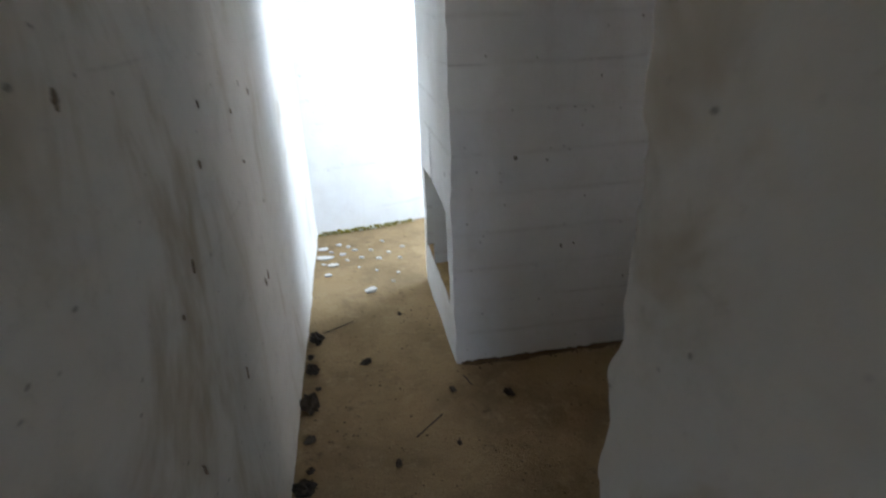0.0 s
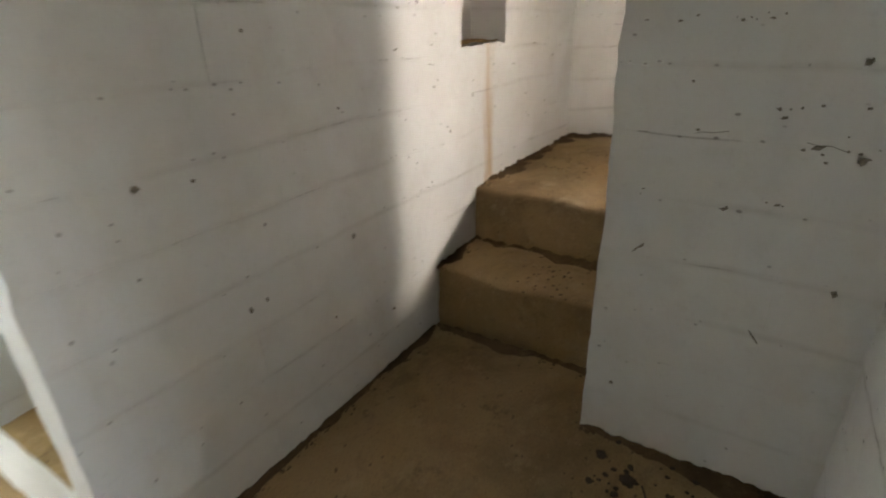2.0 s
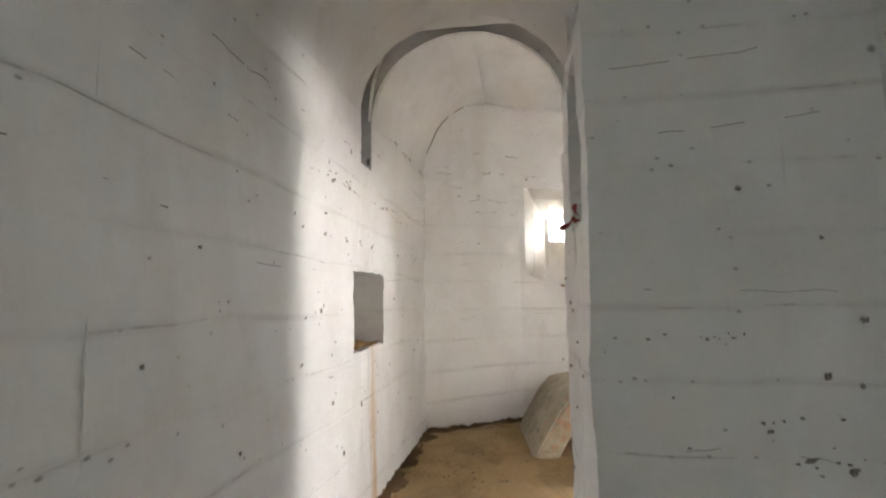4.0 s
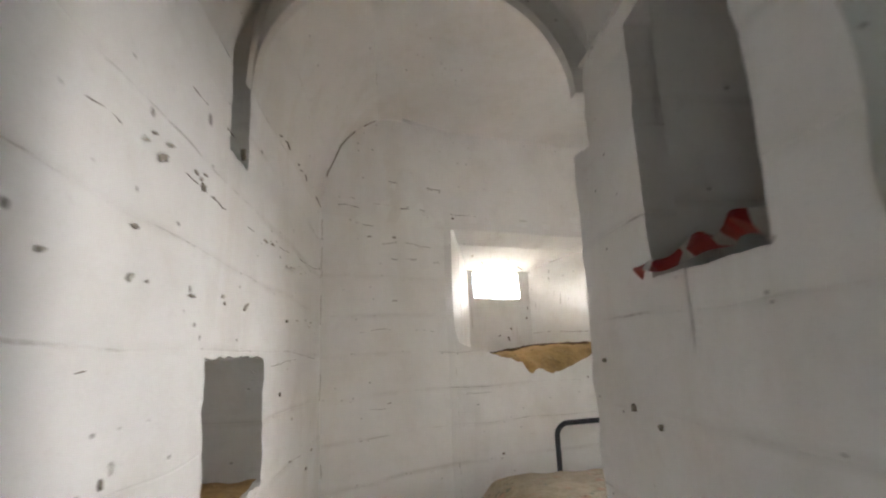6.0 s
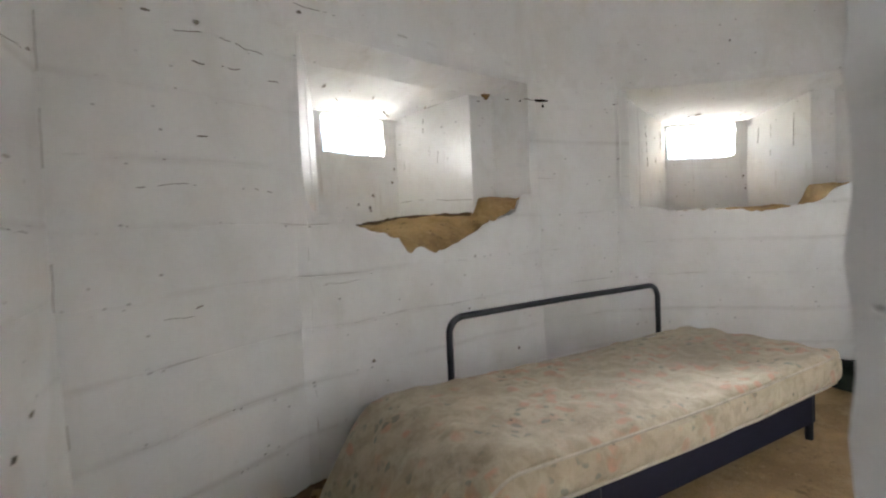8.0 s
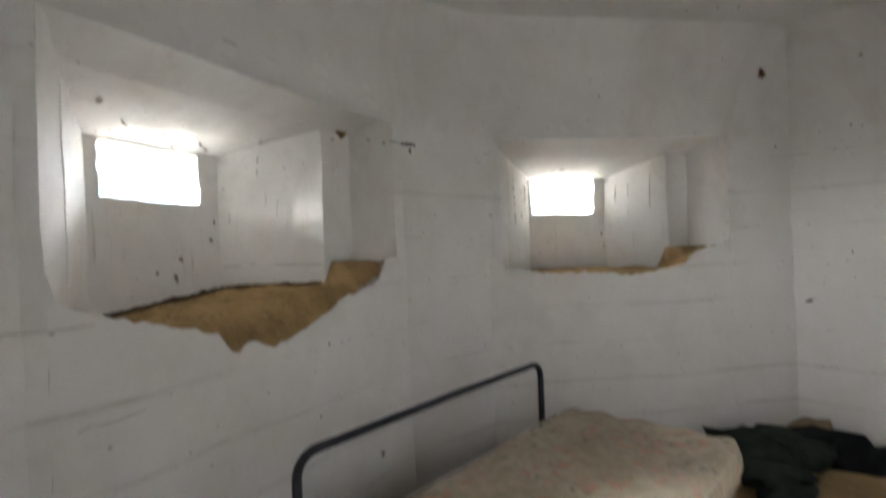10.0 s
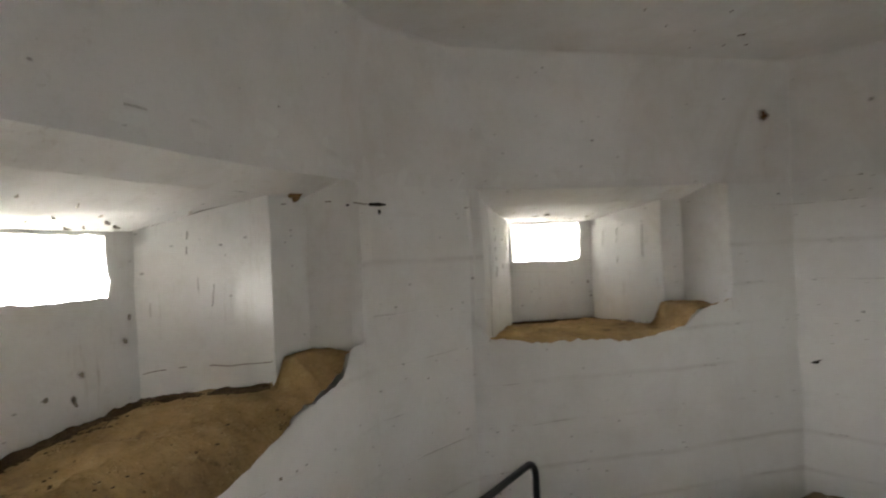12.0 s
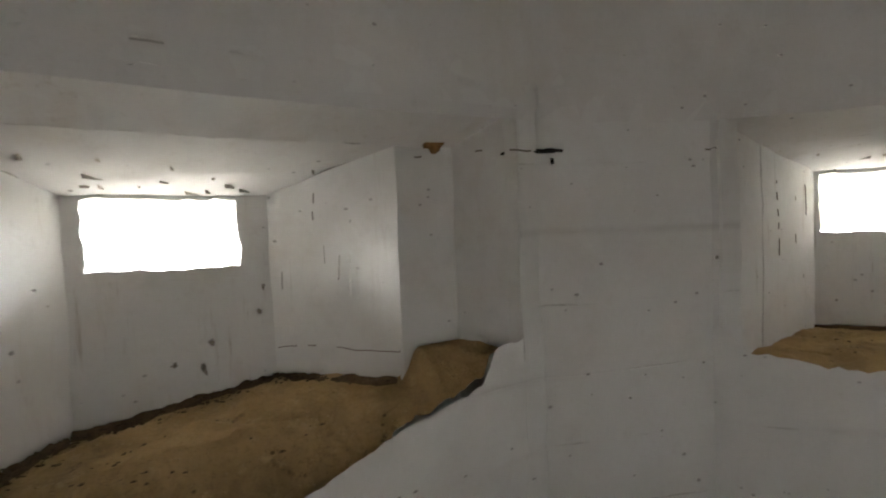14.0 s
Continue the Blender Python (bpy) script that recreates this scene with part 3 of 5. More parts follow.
# ---- bunker room ----
def embrasure_wall(tag, n, c, s_lo, s_hi, e):
    """A room wall with a stepped, splayed loophole: front with broken sill, reveals, ledge, slot."""
    d = Vector((-n.y, n.x))
    lip = e["lip"]

    def at(s, z, dep=0.0):
        return (*(on_line(n, c, s) + n * dep), z)

    def lip_z(s):
        for (sa, za), (sb, zb) in zip(lip, lip[1:]):
            if sa <= s <= sb:
                z = za + (zb - za) * (s - sa) / (sb - sa)
                return z + 0.010 * noise.noise(Vector((s * 40, 3.0, c))) + 0.006 * noise.noise(Vector((s * 110, 1.0, c)))
        return lip[0][1]

    w0, w1 = lip[0][0], lip[-1][0]
    z_top = lambda s: e["top"][0] + (e["top"][1] - e["top"][0]) * (s - w0) / (w1 - w0)
    # front face, column by column
    bm = bmesh.new()
    ss = steps_between(s_lo, s_hi, 0.02, (w0, w1))
    cache = {}
    low_n, up_n = 30, 16
    for sa, sb in zip(ss, ss[1:]):
        mid = (sa + sb) / 2
        if w0 < mid < w1:
            bot = lambda s, v: at(s, Z_ROOM - 0.03 + (lip_z(min(max(s, w0 + 1e-4), w1 - 1e-4)) - Z_ROOM + 0.03) * v / low_n)
            sheet(bm, [sa, sb], list(range(low_n + 1)), bot, cache=cache)
            top = lambda s, v: at(s, z_top(s) + (Z_TOP + 0.05 - z_top(s)) * v / up_n)
            sheet(bm, [sa, sb], list(range(up_n + 1)), top, cache=cache)
        else:
            sheet(bm, [sa, sb], steps_between(Z_ROOM - 0.03, Z_TOP + 0.05, 0.05), at, cache=cache)
    wall = link("wall_" + tag, bm, M_ROOM, smooth=True)
    structure(wall, e["label"], "wall")

    # reveals, from the wall plane to the step and on to the back
    bm = bmesh.new()
    cache = {}
    d1, d2 = e["step"], e["back"]
    zt1, zt2, zb = e["z_step"], e["z_back"], 1.18
    L0, L1, L2, L3 = w1, e["left"][0], e["left"][1], e["left"][2]
    R0, R1, R2, R3 = w0, e["right"][0], e["right"][1], e["right"][2]

    def face(pa, pb, tops, k=8, rows=12):
        (sa, da), (sb, db) = pa, pb
        sheet(bm, [i / k for i in range(k + 1)], [j / rows for j in range(rows + 1)],
              lambda u, v: at(sa + (sb - sa) * u, zb + (tops[0] + (tops[1] - tops[0]) * u - zb) * v, da + (db - da) * u), cache=cache)

    face((L0, 0), (L1, d1), (z_top(L0), zt1))
    face((L1, d1), (L2, d1), (zt1, zt1), 3)
    face((L2, d1), (L3, d2), (zt1, zt2))
    face((R0, 0), (R1, d1), (z_top(R0), zt1))
    face((R1, d1), (R2, d1), (zt1, zt1), 4)
    face((R2, d1), (R3, d2), (zt1, zt2))
    # soffits
    k = 24
    sheet(bm, [i / k for i in range(k + 1)], [i / 5 for i in range(6)], lambda u, v: at(
        (R0 + (R1 - R0) * v) * (1 - u) + (L0 + (L1 - L0) * v) * u, (z_top(R0) * (1 - u) + z_top(L0) * u) * (1 - v) + zt1 * v, d1 * v), cache=cache)
    sheet(bm, [i / k for i in range(k + 1)], [i / 8 for i in range(9)], lambda u, v: at(
        (R2 + (R3 - R2) * v) * (1 - u) + (L2 + (L3 - L2) * v) * u,
        zt1 + (zt2 - zt1) * v + 0.012 * noise.noise(Vector((u * 9, v * 7, c))) * math.sin(math.pi * v), d1 + (d2 - d1) * v), cache=cache)
    # back plate with the slot
    sa, sb, za, zc = e["slot"]
    cuts_s, cuts_z = steps_between(R3 - 0.05, L3 + 0.05, 0.02, (sa, sb)), steps_between(zb, zt2 + 0.10, 0.02, (za, zc))
    rag = lambda s, z: at(s + 0.010 * noise.noise(Vector((s * 25, z * 25, 2))), z + 0.008 * noise.noise(Vector((s * 25, z * 25, 8))), d2)
    sheet(bm, cuts_s, cuts_z, rag, lambda s, z: sa < s < sb and za < z < zc, cache=cache)
    deep = steps_between(0, 0.11, 0.03)
    ns = [s for s in cuts_s if sa - 1e-6 <= s <= sb + 1e-6]
    nz = [z for z in cuts_z if za - 1e-6 <= z <= zc + 1e-6]
    off = lambda p, dep: (p[0] + n.x * dep, p[1] + n.y * dep, p[2])
    for s in (sa, sb):
        sheet(bm, deep, nz, lambda q, z: off(rag(s, z), q), cache=cache)
    for z in (za, zc):
        sheet(bm, deep, ns, lambda q, s: off(rag(s, z), q), cache=cache)
    outer = bmesh.new()
    os_, oz = steps_between(s_lo - 0.7, s_hi + 0.7, 0.4, ns), steps_between(-0.1, 2.70, 0.5, nz)
    sheet(outer, os_, oz, lambda s, z: off(rag(s, z), 0.108), lambda s, z: sa < s < sb and za < z < zc, a=1.0)
    structure(link("outer_wall_" + tag, outer, M_OUTER), "weathered concrete outer face with a narrow slot", "wall")
    window = structure(link("window_" + tag, bm, M_REVEAL, smooth=True), e["window"], "loophole")

    # broken sandy ledge
    bm = bmesh.new()
    zl = e["ledge"]

    def ledge(u, v):
        # v 0: behind the broken sill, 1: the back
        bent = min(v / 0.30, 1.0)
        dep = 0.012 + (d2 + 0.02 - 0.012) * (0.32 * bent if v < 0.30 else 0.32 + 0.68 * (v - 0.30) / 0.70)
        half = min(dep / d1, 1.0) if dep < d1 else 1.0
        if dep < d1:
            r, l = R0 + (R1 - R0) * half, L0 + (L1 - L0) * half
        else:
            q = (dep - d1) / (d2 - d1)
            r, l = R2 + (R3 - R2) * q - 0.16 * max(0.0, 1 - q * 8), L2 + (L3 - L2) * q + 0.08 * max(0.0, 1 - q * 8)
        s = r + (l - r) * u
        front = lip_z(min(max(s, w0 + 1e-4), w1 - 1e-4)) - (0.004 if s < e["bench"] + 0.10 else 0.035)
        flat_z = zl[0] + (zl[1] - zl[0]) * u
        z = front + (flat_z - front) * (bent ** 0.7)
        z += 0.014 * noise.noise(Vector((s * 9, dep * 9, c))) + 0.007 * noise.noise(Vector((s * 28, dep * 28, c)))
        if "bench" in e and s < e["bench"] and dep < d1 + 0.01:
            up = min(1.0, (e["bench"] - s) / 0.03)
            rise = min(1.0, dep / (0.10 + 0.05 * noise.noise(Vector((s * 14, 2.0, c))))) ** 0.8
            z = max(z, z + (1.404 - z) * up * rise + 0.005 * noise.noise(Vector((s * 34, dep * 34, c))))
        return at(s, z, dep)

    sheet(bm, [i / 110 for i in range(111)], [i / 44 for i in range(45)], ledge, a=0.5)
    part("ledge", bm, M_LEDGE, window, "crumbled sandy ledge with broken plaster lip", True)
    return window


E1 = dict(label="limewashed room wall with a broken-silled loophole", window="splayed concrete loophole with bright slot and sandy ledge",
          top=(1.93, 1.942), step=0.145, back=0.40, z_step=1.862, z_back=1.775,
          left=(-0.111, -0.113, -0.279), right=(-1.06, -0.905, -0.69), slot=(-0.622, -0.313, 1.61, 1.766), ledge=(1.335, 1.275), bench=-0.905,
          lip=[(-1.141, 1.411), (-1.069, 1.408), (-1.050, 1.395), (-1.03, 1.335), (-0.97, 1.323), (-0.80, 1.284), (-0.78, 1.271), (-0.66, 1.228), (-0.541, 1.190), (-0.50, 1.206),
               (-0.461, 1.222), (-0.414, 1.192), (-0.365, 1.255), (-0.267, 1.282), (-0.149, 1.319), (-0.102, 1.333), (-0.04, 1.354), (-0.014, 1.376), (-0.006, 1.43)])
E2 = dict(label="limewashed room wall with a second loophole", window="splayed concrete loophole with small bright slot",
          top=(1.946, 1.914), step=0.215, back=0.56, z_step=1.865, z_back=1.80,
          left=(1.774, 1.771, 1.56), right=(0.84, 0.946, 1.118), slot=(1.18, 1.545, 1.606, 1.790), ledge=(1.30, 1.305), bench=1.0,
          lip=[(0.772, 1.424), (0.85, 1.405), (0.934, 1.377), (1.0, 1.325), (1.047, 1.312), (1.15, 1.30), (1.266, 1.286), (1.38, 1.30), (1.477, 1.311), (1.6, 1.312),
               (1.709, 1.319), (1.80, 1.335), (1.847, 1.347), (1.88, 1.385), (1.906, 1.405)])
embrasure_wall("east", N1, C1, -1.32, 0.15, E1)
structure(wall_panel("wall_northeast", CORNER_A + (CORNER_A - CORNER_F).normalized() * 0.12, CORNER_F, Z_ROOM - 0.03, Z_TOP + 0.05, 0.3, M_ROOM), "limewashed board-marked wall beside the loophole", "wall")
embrasure_wall("southeast", N2, C2, CORNER_D.x * 0.572 + CORNER_D.y * 0.82 - 0.12, 2.04, E2)
structure(wall_panel("wall_pier", CORNER_B + Vector((0.004, 0.08)), CORNER_C - Vector((0.004, 0.08)), Z_ROOM - 0.03, Z_TOP + 0.05, 0.3, M_ROOM), "limewashed pier between the two loopholes", "wall")
structure(wall_panel("wall_south", CORNER_D + Vector((0.14, 0)), CORNER_E - Vector((0.12, 0)), Z_ROOM - 0.03, Z_TOP + 0.05, 0.4, M_ROOM), "limewashed board-marked room wall", "wall")
structure(wall_panel("wall_room_west", CORNER_E - Vector((0, 0.12)), (2.19, Y_J - G_DEEP), Z_ROOM - 0.03, Z_TOP + 0.05, 0.3, M_ROOM), "plain limewashed room wall", "wall")
structure(wall_panel("wall_jamb_end", (2.19, Y_J - G_DEEP), (2.19, Y_J), -0.02, G_LOW, 0.08, M_ROOM), "limewashed end of the jamb below the arch groove", "wall")


def room_ceiling():
    """A flat ceiling with rounded coves, with a round vent."""
    corners = [Vector((2.19, Y_N)), CORNER_A, CORNER_F, CORNER_B, CORNER_C, CORNER_D, CORNER_E]
    insets = [0.36, 0.03, 0.05, 0.05, 0.10, 0.12, 0.02]
    z0 = Z_VAULT
    bm = bmesh.new()

    def ring(t):
        lines = []
        for i, p in enumerate(corners):
            q = corners[(i + 1) % len(corners)]
            u = (q - p).normalized()
            inward = Vector((u.y, -u.x))
            lines.append((inward, inward.dot(p) + insets[i] * (1 - math.cos(t))))
        return [cross(*lines[i - 1], *lines[i]) for i in range(len(corners))]

    n = 10
    cache = {}
    for i in range(n):
        ta, tb = math.pi / 2 * i / n, math.pi / 2 * (i + 1) / n
        za, zb = z0 + (Z_TOP - z0) * math.sin(ta), z0 + (Z_TOP - z0) * math.sin(tb)
        ra, rb = ring(ta), ring(tb)
        for k in range(len(corners)):
            j = (k + 1) % len(corners)
            if k == len(corners) - 1:
                continue
            m = max(2, round((ra[j] - ra[k]).length / 0.08))
            sheet(bm, [a / m for a in range(m + 1)], [0, 1], lambda u, v: (*((ra if v == 0 else rb)[k].lerp((ra if v == 0 else rb)[j], u)), za if v == 0 else zb), cache=cache)
    top = ring(math.pi / 2)
    vc, vr = Vector((3.392, -0.214)), 0.084
    # flat part round the vent
    segs = 48
    rim = [vc + vr * Vector((math.cos(2 * math.pi * a / segs), math.sin(2 * math.pi * a / segs))) for a in range(segs)]

    def border(a):
        w = Vector((math.cos(2 * math.pi * a / segs), math.sin(2 * math.pi * a / segs)))
        best = 9.0
        for k in range(len(top)):
            p, q = top[k], top[(k + 1) % len(top)]
            e = q - p
            det = w.x * -e.y + w.y * e.x
            if abs(det) < 1e-9:
                continue
            r = p - vc
            t = (r.x * -e.y + r.y * e.x) / det
            s = (w.x * r.y - w.y * r.x) / det
            if t > 0 and -0.001 <= s <= 1.001:
                best = min(best, t)
        return vc + w * (best + 0.03)

    edge = [border(a) for a in range(segs)]
    flat = {}
    sheet(bm, list(range(segs + 1)), [0, 0.08, 0.2, 0.4, 0.6, 0.8, 1.0], lambda a, v: (*rim[a % segs].lerp(edge[a % segs], v), Z_TOP), cache=flat, a=1.0)
    sheet(bm, list(range(segs + 1)), [0, 0.08, 0.16], lambda a, v: (*rim[a % segs], Z_TOP + v), cache=flat, a=1.0)
    ob = link("ceiling_room", bm, M_CEIL, smooth=True)
    return ob


structure(room_ceiling(), "limewashed coved ceiling with a round vent hole", "ceiling")
bm = box_bm(-0.8, 4.9, -2.3, 4.25, 2.60, 2.95)
structure(link("roof", bm, M_OUTER), "thick concrete bunker roof", "roof")
bm = box_bm(3.27, 3.51, -0.33, -0.09, 2.54, 2.56)
structure(link("vent_cap", bm, M_HOLE), "dark cap above the vent hole", "vent")


for nm, b in (("outer_wall_south", (1.2, 4.6, -2.30, -2.10)), ("outer_wall_west", (-0.80, -0.66, -2.3, 3.9)), ("outer_wall_north", (2.75, 5.0, 2.26, 2.50)), ("outer_wall_southwest", (-0.8, -0.16, -2.30, -2.10)), ("outer_wall_southeast", (0.48, 1.2, -2.30, -2.10))):
    structure(link(nm, box_bm(*b, -0.1, 2.62), M_OUTER), "weathered concrete outer wall of the bunker", "wall")


# ---- ground outside ----
def ground():
    bm = bmesh.new()
    rings = [0.0, 3.0, 6.0, 12.0, 30.0, 80.0, 250.0, 900.0]
    c = {}
    sheet(bm, list(range(33)), rings, lambda a, r: (2 + r * math.cos(2 * math.pi * (a % 32) / 32), 1 + r * math.sin(2 * math.pi * (a % 32) / 32), -0.06), a=0, cache=c)
    return link("ground", bm, M_GROUND)


structure(ground(), "dry sandy open ground reaching the horizon", "ground")

# ---- fixtures of the walls: pits, holes, cracks, moss ----
M_BROWN = plain("golden_brown_hole", (0.24, 0.14, 0.055), 0.95, 0, 0.1, 0.4, 50)
M_SCAR = plain("brown_scar", (0.30, 0.23, 0.165), 1.0, 0, 0.05, 0.5, 70)
M_PIT = plain("pit_shadow", (0.34, 0.30, 0.25), 1.0, 0, 0.05, 0.6, 90)


def blot(name, pos, normal, w, h, mat, seed, turn=0.0, label="", cat="pit", lift=0.003):
    """A shallow irregular pit or mark lying on a wall."""
    n = Vector((*normal, 0)).normalized() if len(normal) == 2 else Vector(normal).normalized()
    up = Vector((0, 0, 1)) if abs(n.z) < 0.9 else Vector((0, 1, 0))
    u = up.cross(n).normalized()
    v = n.cross(u)
    u, v = u * math.cos(turn) + v * math.sin(turn), v * math.cos(turn) - u * math.sin(turn)
    bm = bmesh.new()
    w, h = w * 0.7, h * 0.7
    base = warp(pos) - n * 0.004
    k = 18
    rim, top = [], []
    for i in range(k):
        a = 2 * math.pi * i / k
        r = 1 + 0.55 * noise.noise(Vector((math.cos(a) * 1.4 + seed * 7.3, math.sin(a) * 1.4, seed)))
        r += 0.75 * noise.noise(Vector((math.cos(a) * 3.7 + seed * 3.1, math.sin(a) * 3.7, seed + 5.0)))
        p = base + u * (w / 2 * r * math.cos(a)) + v * (h / 2 * r * math.sin(a))
        rim.append(bm.verts.new(p - n * 0.002))
        top.append(bm.verts.new(base + (p - base) * 0.85 + n * (0.004 + lift)))
    mid = bm.verts.new(base + n * (0.0045 + lift))
    for i in range(k):
        j = (i + 1) % k
        bm.faces.new((rim[i], rim[j], top[j], top[i]))
        bm.faces.new((top[i], top[j], mid))
    ob = link(name, bm, mat, smooth=False)
    return structure(ob, label or "small dark pit in the limewash", cat)


NORTH, WESTWARD = (0, -1), (-1, 0)
IN1, IN2, INP = (-N1.x, -N1.y), (-N2.x, -N2.y), (-1.0, 0.05)


def at1(s, z, dep=0.0):
    if s > 0.03:
        return (*CORNER_F.lerp(CORNER_A, (s - 0.03) / 0.61), z)
    return (*(on_line(N1, C1, s) + N1 * dep), z)


def at2(s, z, dep=0.0):
    return (*(on_line(N2, C2, s) + N2 * dep), z)


seed = 0
for x, z, w, h, t in ((0.74, 0.861, 0.022, 0.020, 0), (0.86, 0.845, 0.014, 0.012, 0), (0.932, 0.495, 0.013, 0.024, 0.3), (0.985, 0.50, 0.012, 0.020, 0.2), (1.507, 0.211, 0.018, 0.016, 0),
                      (1.22, 0.33, 0.012, 0.014, 0), (1.05, 1.12, 0.010, 0.012, 0), (0.63, 1.20, 0.012, 0.010, 0), (1.33, 0.92, 0.008, 0.012, 0.4), (1.18, 1.30, 0.012, 0.010, 0),
                      (1.72, 1.18, 0.008, 0.016, 0.2), (1.80, 0.92, 0.007, 0.013, 0), (1.92, 0.75, 0.008, 0.018, 0), (1.76, 1.45, 0.026, 0.010, 0.1), (2.62, 0.80, 0.010, 0.012, 0),
                      (2.10, 0.86, 0.007, 0.020, 0.1), (2.55, 1.20, 0.008, 0.016, 0), (1.97, 1.56, 0.030, 0.018, 0.2), (2.20, 1.70, 0.018, 0.034, 0.3), (3.36, 1.90, 0.022, 0.03, 0), (3.2, 1.62, 0.012, 0.01, 0)):
    seed += 1
    blot("pit", (x, Y_N, z * 1.03), NORTH, w, h, M_PIT, seed, t)
for y, z, w, h, t in ((0.70, 1.412, 0.020, 0.014, 0), (0.484, 1.134, 0.024, 0.018, 0), (0.739, 0.704, 0.026, 0.012, 0.4), (0.963, 0.137, 0.016, 0.014, 0), (0.938, 0.571, 0.060, 0.008, 0.8),
                      (0.56, 1.02, 0.022, 0.020, 0), (0.60, 0.86, 0.040, 0.014, 0.3), (0.52, 0.84, 0.030, 0.022, 0), (0.68, 0.93, 0.014, 0.012, 0), (0.55, 1.30, 0.012, 0.012, 0),
                      (0.78, 1.10, 0.014, 0.010, 0), (0.86, 0.98, 0.010, 0.010, 0), (0.62, 0.40, 0.055, 0.006, -0.9), (0.50, 0.55, 0.020, 0.018, 0), (0.83, 0.88, 0.012, 0.008, 0)):
    seed += 1
    blot("pit", (1.512, y + 0.03 * min(1.0, (1.0 - y) * 4), z + 0.055), WESTWARD, w, h, M_PIT, seed, t)
for x, z, w, h in ((2.02, 1.22, 0.014, 0.018), (1.93, 1.20, 0.012, 0.010), (2.08, 1.02, 0.012, 0.010), (1.80, 1.12, 0.010, 0.008), (1.66, 1.05, 0.020, 0.010), (1.95, 0.92, 0.014, 0.008), (2.12, 1.30, 0.008, 0.010), (2.10, 0.70, 0.012, 0.010)):
    seed += 1
    blot("pit", (x, Y_S, z), (0, 1), w, h, M_PIT, seed, 0.0)
rng_w = random.Random(33)
for y0, y1, z0, spread, count in ((0.70, 1.0, 1.10, 0.005, 9), (0.47, 0.66, 0.845, 0.018, 9), (0.50, 0.74, 0.93, 0.012, 5), (0.62, 0.98, 0.72, 0.010, 5)):
    for i in range(count):
        q = rng_w.uniform(0.003, 0.009)
        blot("pit", (1.512, rng_w.uniform(y0, y1), z0 + 0.06 + rng_w.gauss(0, spread)), WESTWARD, q * rng_w.uniform(0.9, 2.4), q, M_PIT, 300 + i * 3.7 + y0, rng_w.uniform(-0.3, 0.3))
rng_w = random.Random(21)
for i in range(22):
    blot("scar", (X_L, rng_w.uniform(0.35, 1.75), rng_w.uniform(0.35, 1.75)), (1, 0), rng_w.uniform(0.006, 0.016), rng_w.uniform(0.014, 0.045), M_SCAR, 200 + i, rng_w.uniform(-0.4, 0.5), "brown scar in the stained limewash", "scar")
blot("brown_hole", at1(-1.0, 1.878, 0.128), IN1, 0.085, 0.075, M_BROWN, 51, 0, "brown rusty hole under the loophole soffit", "hole")
blot("hole", at1(-1.13, 1.839, 0.03), IN1, 0.024, 0.034, M_HOLE, 52, 0, "small dark hole on the crack", "hole")
blot("hole", (3.968, 0.005, 1.841), INP, 0.095, 0.018, M_HOLE, 53, 0, "wide dark hole on the crack", "hole")
blot("hole", (3.968, -0.003, 1.818), INP, 0.008, 0.022, M_HOLE, 54, 0, "small dark hole below the crack", "hole")
blot("rust_spot", at2(0.57, 2.178), IN2, 0.06, 0.05, M_RUST, 55, 0.5, "rust-brown hole high in the corner", "hole")
blot("pit", at2(0.52, 1.856), IN2, 0.012, 0.012, M_HOLE, 56)
blot("pit", (3.05, -1.62, 1.13), (0, 1), 0.05, 0.02, M_HOLE, 57, 0.4)
blot("pit", (2.88, -1.62, 1.35), (0, 1), 0.014, 0.014, M_HOLE, 58)
blot("rust_spot", (2.64, -1.575, 2.32), (0, 0.85, -0.5), 0.06, 0.035, M_RUST, 59, 0.6, "rust-brown hole high on the wall", "hole")
for s, z, w, h, t in ((-1.00, 0.735, 0.024, 0.024, 0), (-0.23, 0.845, 0.020, 0.018, 0), (-0.70, 0.95, 0.012, 0.012, 0), (0.25, 1.98, 0.08, 0.008, 0.1), (0.42, 1.83, 0.03, 0.010, 0), (0.30, 1.84, 0.026, 0.016, 0),
                      (0.12, 2.10, 0.012, 0.012, 0), (-0.25, 2.25, 0.022, 0.016, 0.3), (-0.02, 1.96, 0.022, 0.018, 0), (0.3, 1.55, 0.05, 0.006, 0.1), (-0.75, 1.16, 0.010, 0.012, 0), (0.35, 1.12, 0.03, 0.006, 0.3)):
    seed += 1
    blot("pit", at1(s, z), IN1, w, h, M_PIT, seed, t)
for s, z, w, h, t, dep in ((-0.53, 1.374, 0.014, 0.040, 0.3, 0.40), (-0.47, 1.395, 0.022, 0.014, 0, 0.40), (-0.55, 1.43, 0.016, 0.020, 0.3, 0.40), (-0.67, 1.55, 0.010, 0.026, 0, 0.40), (-0.66, 1.49, 0.016, 0.02, 0.4, 0.40)):
    seed += 1
    blot("stain", at1(s, z, dep), IN1, w, h, M_PIT, seed, t, "dark stain on the loophole back", "stain")
for s, z, w, h in ((1.14, 1.49, 0.014, 0.03), (1.13, 1.42, 0.012, 0.02), (1.50, 1.39, 0.010, 0.010)):
    seed += 1
    blot("stain", at2(s, z, 0.56), IN2, w, h, M_PIT, seed, 0, "dark stain on the loophole back", "stain")
